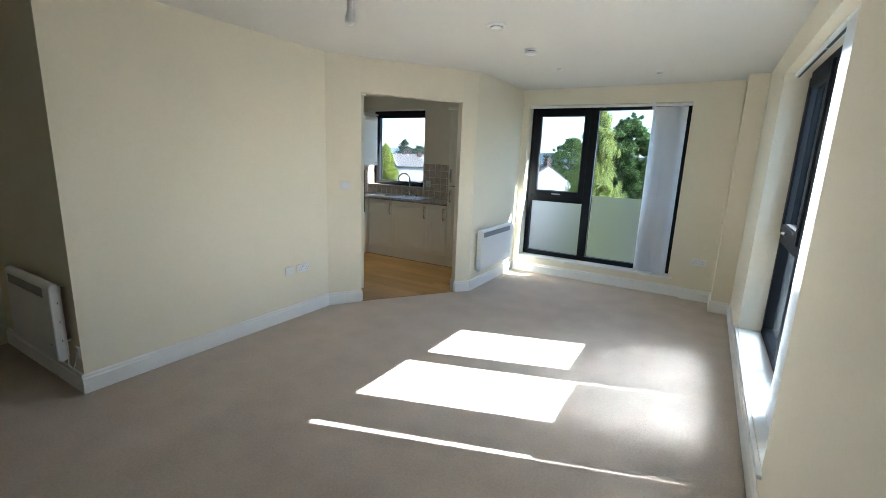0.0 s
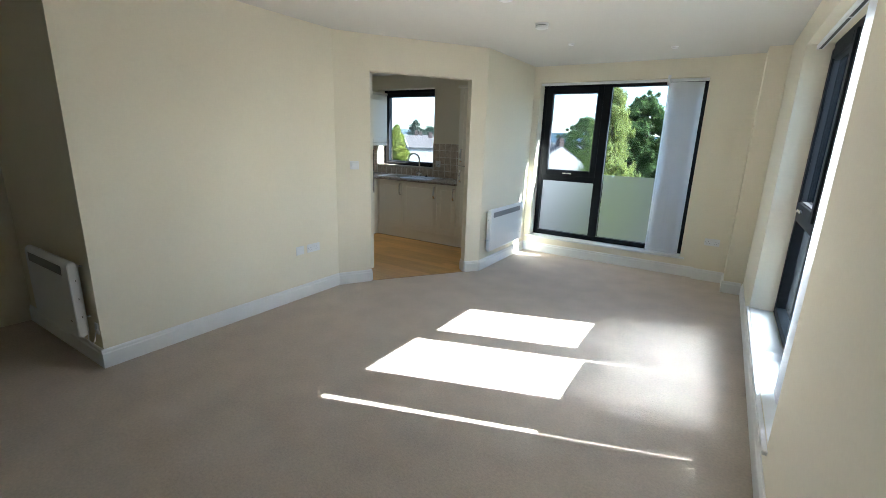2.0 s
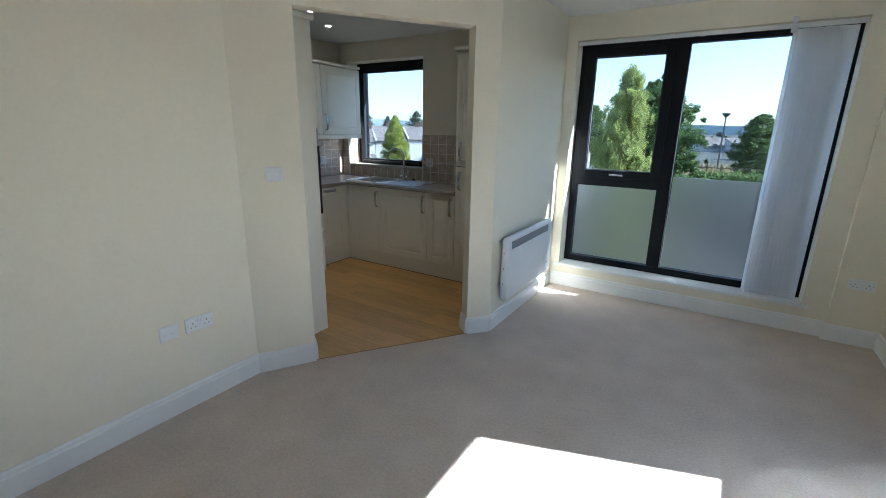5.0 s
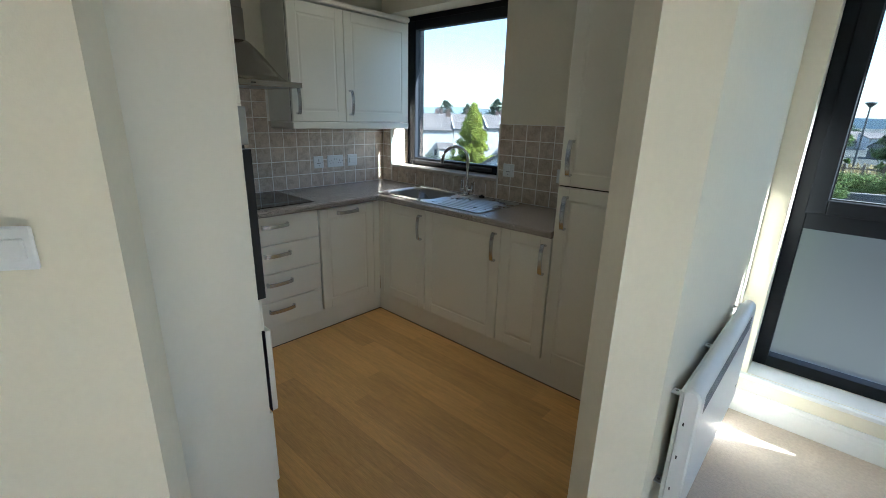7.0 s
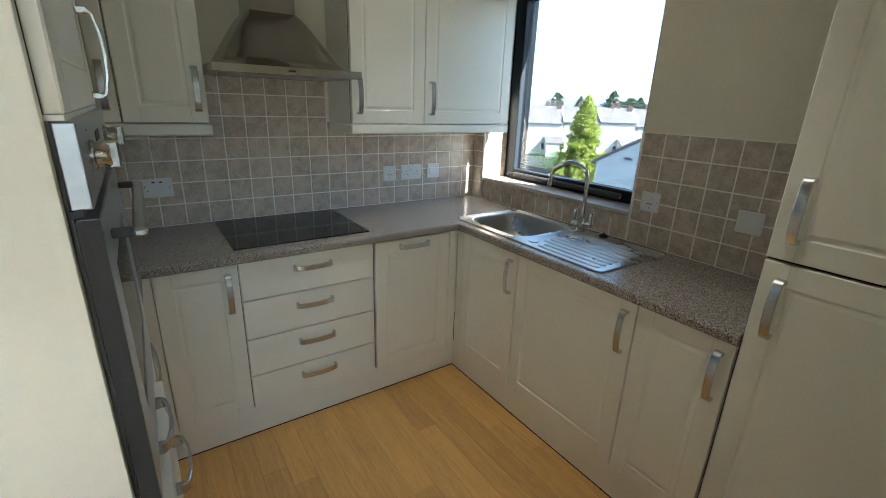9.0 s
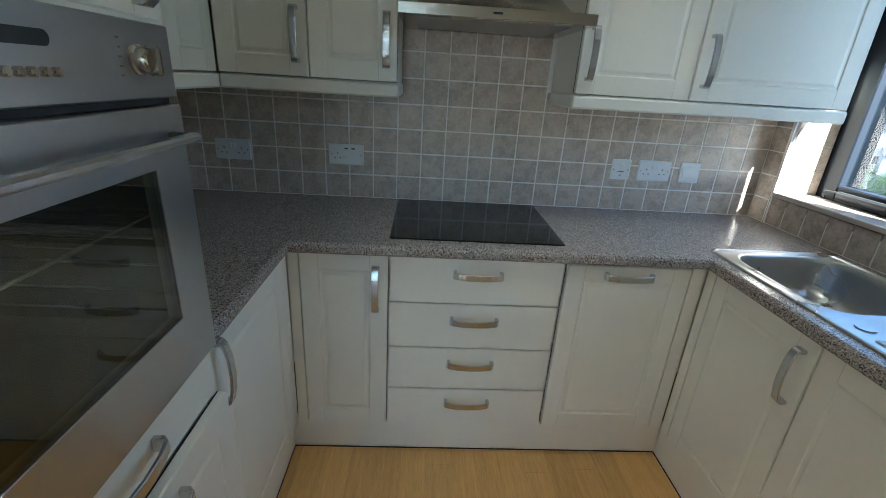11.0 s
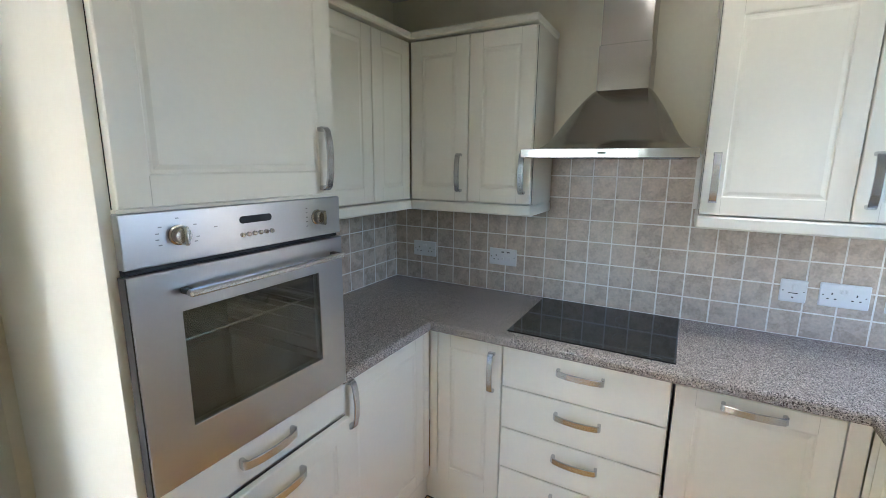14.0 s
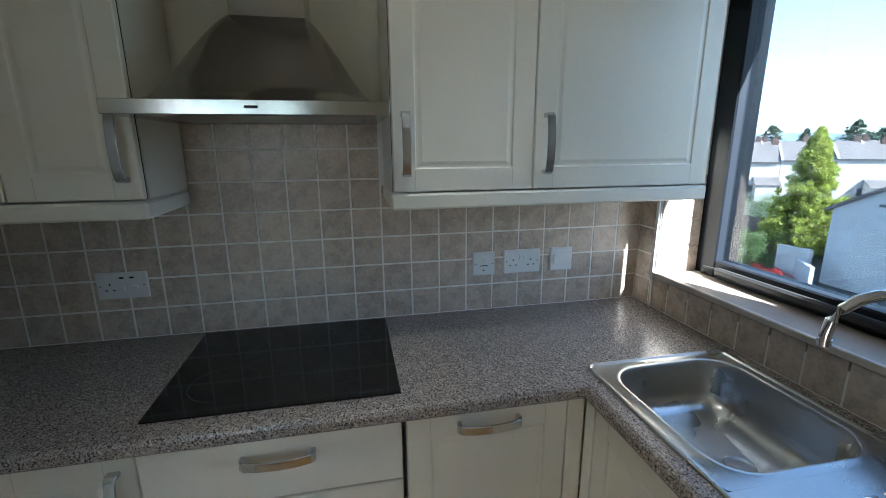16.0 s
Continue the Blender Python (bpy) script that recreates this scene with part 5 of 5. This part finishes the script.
# pale gable in the gardens
gm = pose(-22.4, 31.6, G, 0, 0, 0)
gh = thing("house", gm, "pale rendered outbuilding with a plain gable and slate roof", "house")
gx0, gx1, gy, gr = -22.9, -15.4, 31.4, -18.7
gab = [(gx0, G), (gx1, G), (gx1, -2.9), (gr, 0.05), (gx0, -2.1)]
part("wall", loft([[(x, y, z) for x, z in gab] for y in (gy, gy + 9)]), GREYR, gh)
rf = [(gx0 - 0.35, -2.30), (gr, 0.07), (gx1 + 0.3, -3.15), (gx1 + 0.3, -2.98), (gr, 0.26), (gx0 - 0.35, -2.10)]
part("roof", loft([[(x, y, z) for x, z in rf] for y in (gy - 0.15, gy + 9.2)]), SLATE, gh)
part("vent", boxes((-20.7, -20.1, gy - 0.03, gy, -1.75, -1.6)), METALD, gh)
# garden walls and a fence
structure("garden_wall", prism([(-24.6, 30.0), (-22.9, 30.3), (-22.9, 30.6), (-24.6, 30.3)], G, -4.5), RENDER, "white rendered garden wall with a stained coping", "garden wall")
structure("garden_wall", prism([(-23.55, 30.2), (-21.6, 28.9), (-21.6, 29.2), (-23.55, 30.5)], G, -5.1), GREYR, "weathered low garden wall", "garden wall")
fe = thing("fence", (-33, 33, G), "weathered brown close-board garden fence", "fence")
for i in range(40):
    x = -38 + i * 0.27
    part("board", boxes((x, x + 0.25, 37.0 + (x + 38) * -0.18, 37.04 + (x + 38) * -0.18, G, G + 2.3 + 0.03 * (i % 3))), WOODF, fe)


# ---- wall tiles and floor planks ----
def piece(name, key, make, material, parent, at, store={}):
    if key not in store:
        bm = make()
        store[key] = mesh_of(name, bm, material)
    ob = new(name, store[key])
    ob.parent = parent
    ob.location = at
    return ob


PY, PZ, Z0T, GAP = 0.1033, 0.1022, 0.9005, 0.0021
SILL_TILE = 1.0215


def tile_mesh(w, h, way):
    t = 0.0075
    def make():
        bm = boxes((-w / 2, w / 2, -h / 2, h / 2, 0, t))
        es = [e for e in bm.edges if all(abs(v.co.z - t) < 1e-5 for v in e.verts)]
        bmesh.ops.bevel(bm, geom=es, offset=0.0016, segments=1, affect="EDGES")
        m = {"west": Matrix(((0, 0, 1, 0), (1, 0, 0, 0), (0, 1, 0, 0), (0, 0, 0, 1))), "south": Matrix(((1, 0, 0, 0), (0, 0, 1, 0), (0, 1, 0, 0), (0, 0, 0, 1))), "north": Matrix(((1, 0, 0, 0), (0, 0, -1, 0), (0, 1, 0, 0), (0, 0, 0, 1))), "east": Matrix(((0, 0, -1, 0), (1, 0, 0, 0), (0, 1, 0, 0), (0, 0, 0, 1))), "up": Matrix()}[way]
        turned(bm, m)
        bmesh.ops.recalc_face_normals(bm, faces=bm.faces)
        return bm
    return make


def tiling(way, wall, s0, s1, joint, regions):
    """Tiles on one wall between s0 and s1, a joint at the given place, in each region (s0, s1, z top, z bottom)."""
    rnd = random.Random(len(way) * 7)
    k0 = math.floor((s0 - joint) / PY)
    k = k0
    while joint + k * PY < s1 - 0.004:
        a, b = max(s0, joint + k * PY), min(s1, joint + (k + 1) * PY)
        k += 1
        if b - a < 0.006:
            continue
        for j in range(8):
            z0, z1 = Z0T + j * PZ, Z0T + (j + 1) * PZ
            mid = (a + b) / 2
            for r0, r1, zt, zb in regions:
                if r0 <= mid < r1 and zb - 0.03 < z0 and z0 < zt - 0.02:
                    zz1 = zt if zt == SILL_TILE else min(z1, zt)
                    w, h = round(b - a - 2 * GAP, 4), round(zz1 - z0 - 2 * GAP, 4)
                    off = rnd.uniform(-0.0004, 0.0004)
                    zc = (z0 + zz1) / 2
                    at = {"west": (XW + 0.0005 + off, mid, zc), "south": (mid, YS + 0.0005 + off, zc), "north": (mid, YN - 0.0005 - off, zc)}[way]
                    piece("tile", (way, w, h), tile_mesh(w, h, way), TILE, wall, at)
                    break


GB = 0.0072
wall_oven = bpy.data.objects["wall_kitchen_south"]
structure("grout_bed", boxes((XW, XW + GB, YS, YN, 0.9, 1.392), (XW, XW + GB, 4.20, 4.822, 1.392, 1.612), (XW + GB, -3.607, YS, YS + GB, 0.9, 1.392), (XW + GB, KX0, YN - GB, YN, 0.9, 1.392), (KX0, KX1, YN - GB, YN, 0.9, 0.995), (KX1, -2.773, YN - GB, YN, 0.9, 1.412)), GROUT, "pale grout between the kitchen wall tiles", "grout")
tiling("west", wall_hob, YS + 0.006, YN - 0.006, 4.807, ((4.20, 4.822, 1.612, 0.9), (3.0, 6.0, 1.39, 0.9)))
tiling("south", wall_oven, XW + 0.008, -3.608, XW + 0.008, ((-5, 0, 1.39, 0.9),))
tiling("north", wall_sink, XW + 0.008, -2.774, KX1 + 0.008, ((KX0, KX1, SILL_TILE, 0.9), (KX1, 0, 1.411, 0.9), (-5, KX0, 1.39, 0.9)))


# tiled reveal of the kitchen window
for j in range(5):
    z0, z1 = 1.040 + j * PZ, min(1.411, 1.040 + (j + 1) * PZ)
    if z1 - z0 < 0.01:
        continue
    h = round(z1 - z0 - 2 * GAP, 4)
    for s0, s1 in ((YN + 0.001, YN + 0.001 + PY), (YN + 0.001 + PY, 6.019)):
        w = round(s1 - s0 - 2 * GAP, 4)
        piece("tile", ("west", w, h), tile_mesh(w, h, "west"), TILE, wall_sink, (KX0 + 0.0004, (s0 + s1) / 2, (z0 + z1) / 2))
        piece("tile", ("east", w, h), tile_mesh(w, h, "east"), TILE, wall_sink, (KX1 - 0.0004, (s0 + s1) / 2, (z0 + z1) / 2))
def plank_mesh(w, l):
    def make():
        bm = boxes((-l / 2, l / 2, -w / 2, w / 2, 0, 0.0042))
        return bm
    return make


rnd = random.Random(77)
PW = 0.098
y = YS + 0.004
nrm = Vector((-0.8227, 0.5685, 0))
while y < 5.36:
    x = -4.27 - rnd.uniform(0, 0.9)
    while x < -2.05:
        l = 0.92
        a, b = max(x, -4.26), min(x + l, -2.072)
        x += l
        if b - a < 0.03:
            continue
        d = [(Vector((px - A[0], py - A[1], 0))).dot(nrm) for px in (a, b) for py in (y, y + PW)]
        if max(d) < 0.003:
            continue
        if min(d) < 0.003:
            bm = boxes((a + 0.0004, b - 0.0004, y + 0.0004, y + PW - 0.0004, -0.004, 0.0005))
            bmesh.ops.bisect_plane(bm, geom=bm.verts[:] + bm.edges[:] + bm.faces[:], plane_co=(A[0] + nrm.x * 0.003, A[1] + nrm.y * 0.003, 0), plane_no=nrm, clear_inner=True)
            ed = [e for e in bm.edges if e.is_boundary]
            if ed:
                bmesh.ops.contextual_create(bm, geom=ed)
            ctr = Vector(((a + b) / 2, y + PW / 2, 0))
            turned(bm, Matrix.Translation(-ctr))
            ob = new("plank", mesh_of("plank", bm, OAK))
            ob.parent, ob.location = kitchen_floor, ctr
        else:
            piece("plank", ("plank", round(b - a, 3)), plank_mesh(PW - 0.0008, round(b - a, 3) - 0.0008), OAK, kitchen_floor, ((a + b) / 2, y + PW / 2, -0.004 + 0.0003))
    y += PW
for t, s in (("threshold_bar", (A, B)),):
    p, q = Vector((*s[0], 0)), Vector((*s[1], 0))
    d = (q - p).normalized()
    n = Vector((-d.y, d.x, 0))
    structure(t, loft([[tuple(c + n * u + Vector((0, 0, w))) for u, w in ((-0.004, -0.003), (-0.004, 0.0015), (0.006, 0.002), (0.010, -0.003))] for c in (p, q)]), JOINT, "thin threshold edge between carpet and planks", "threshold")
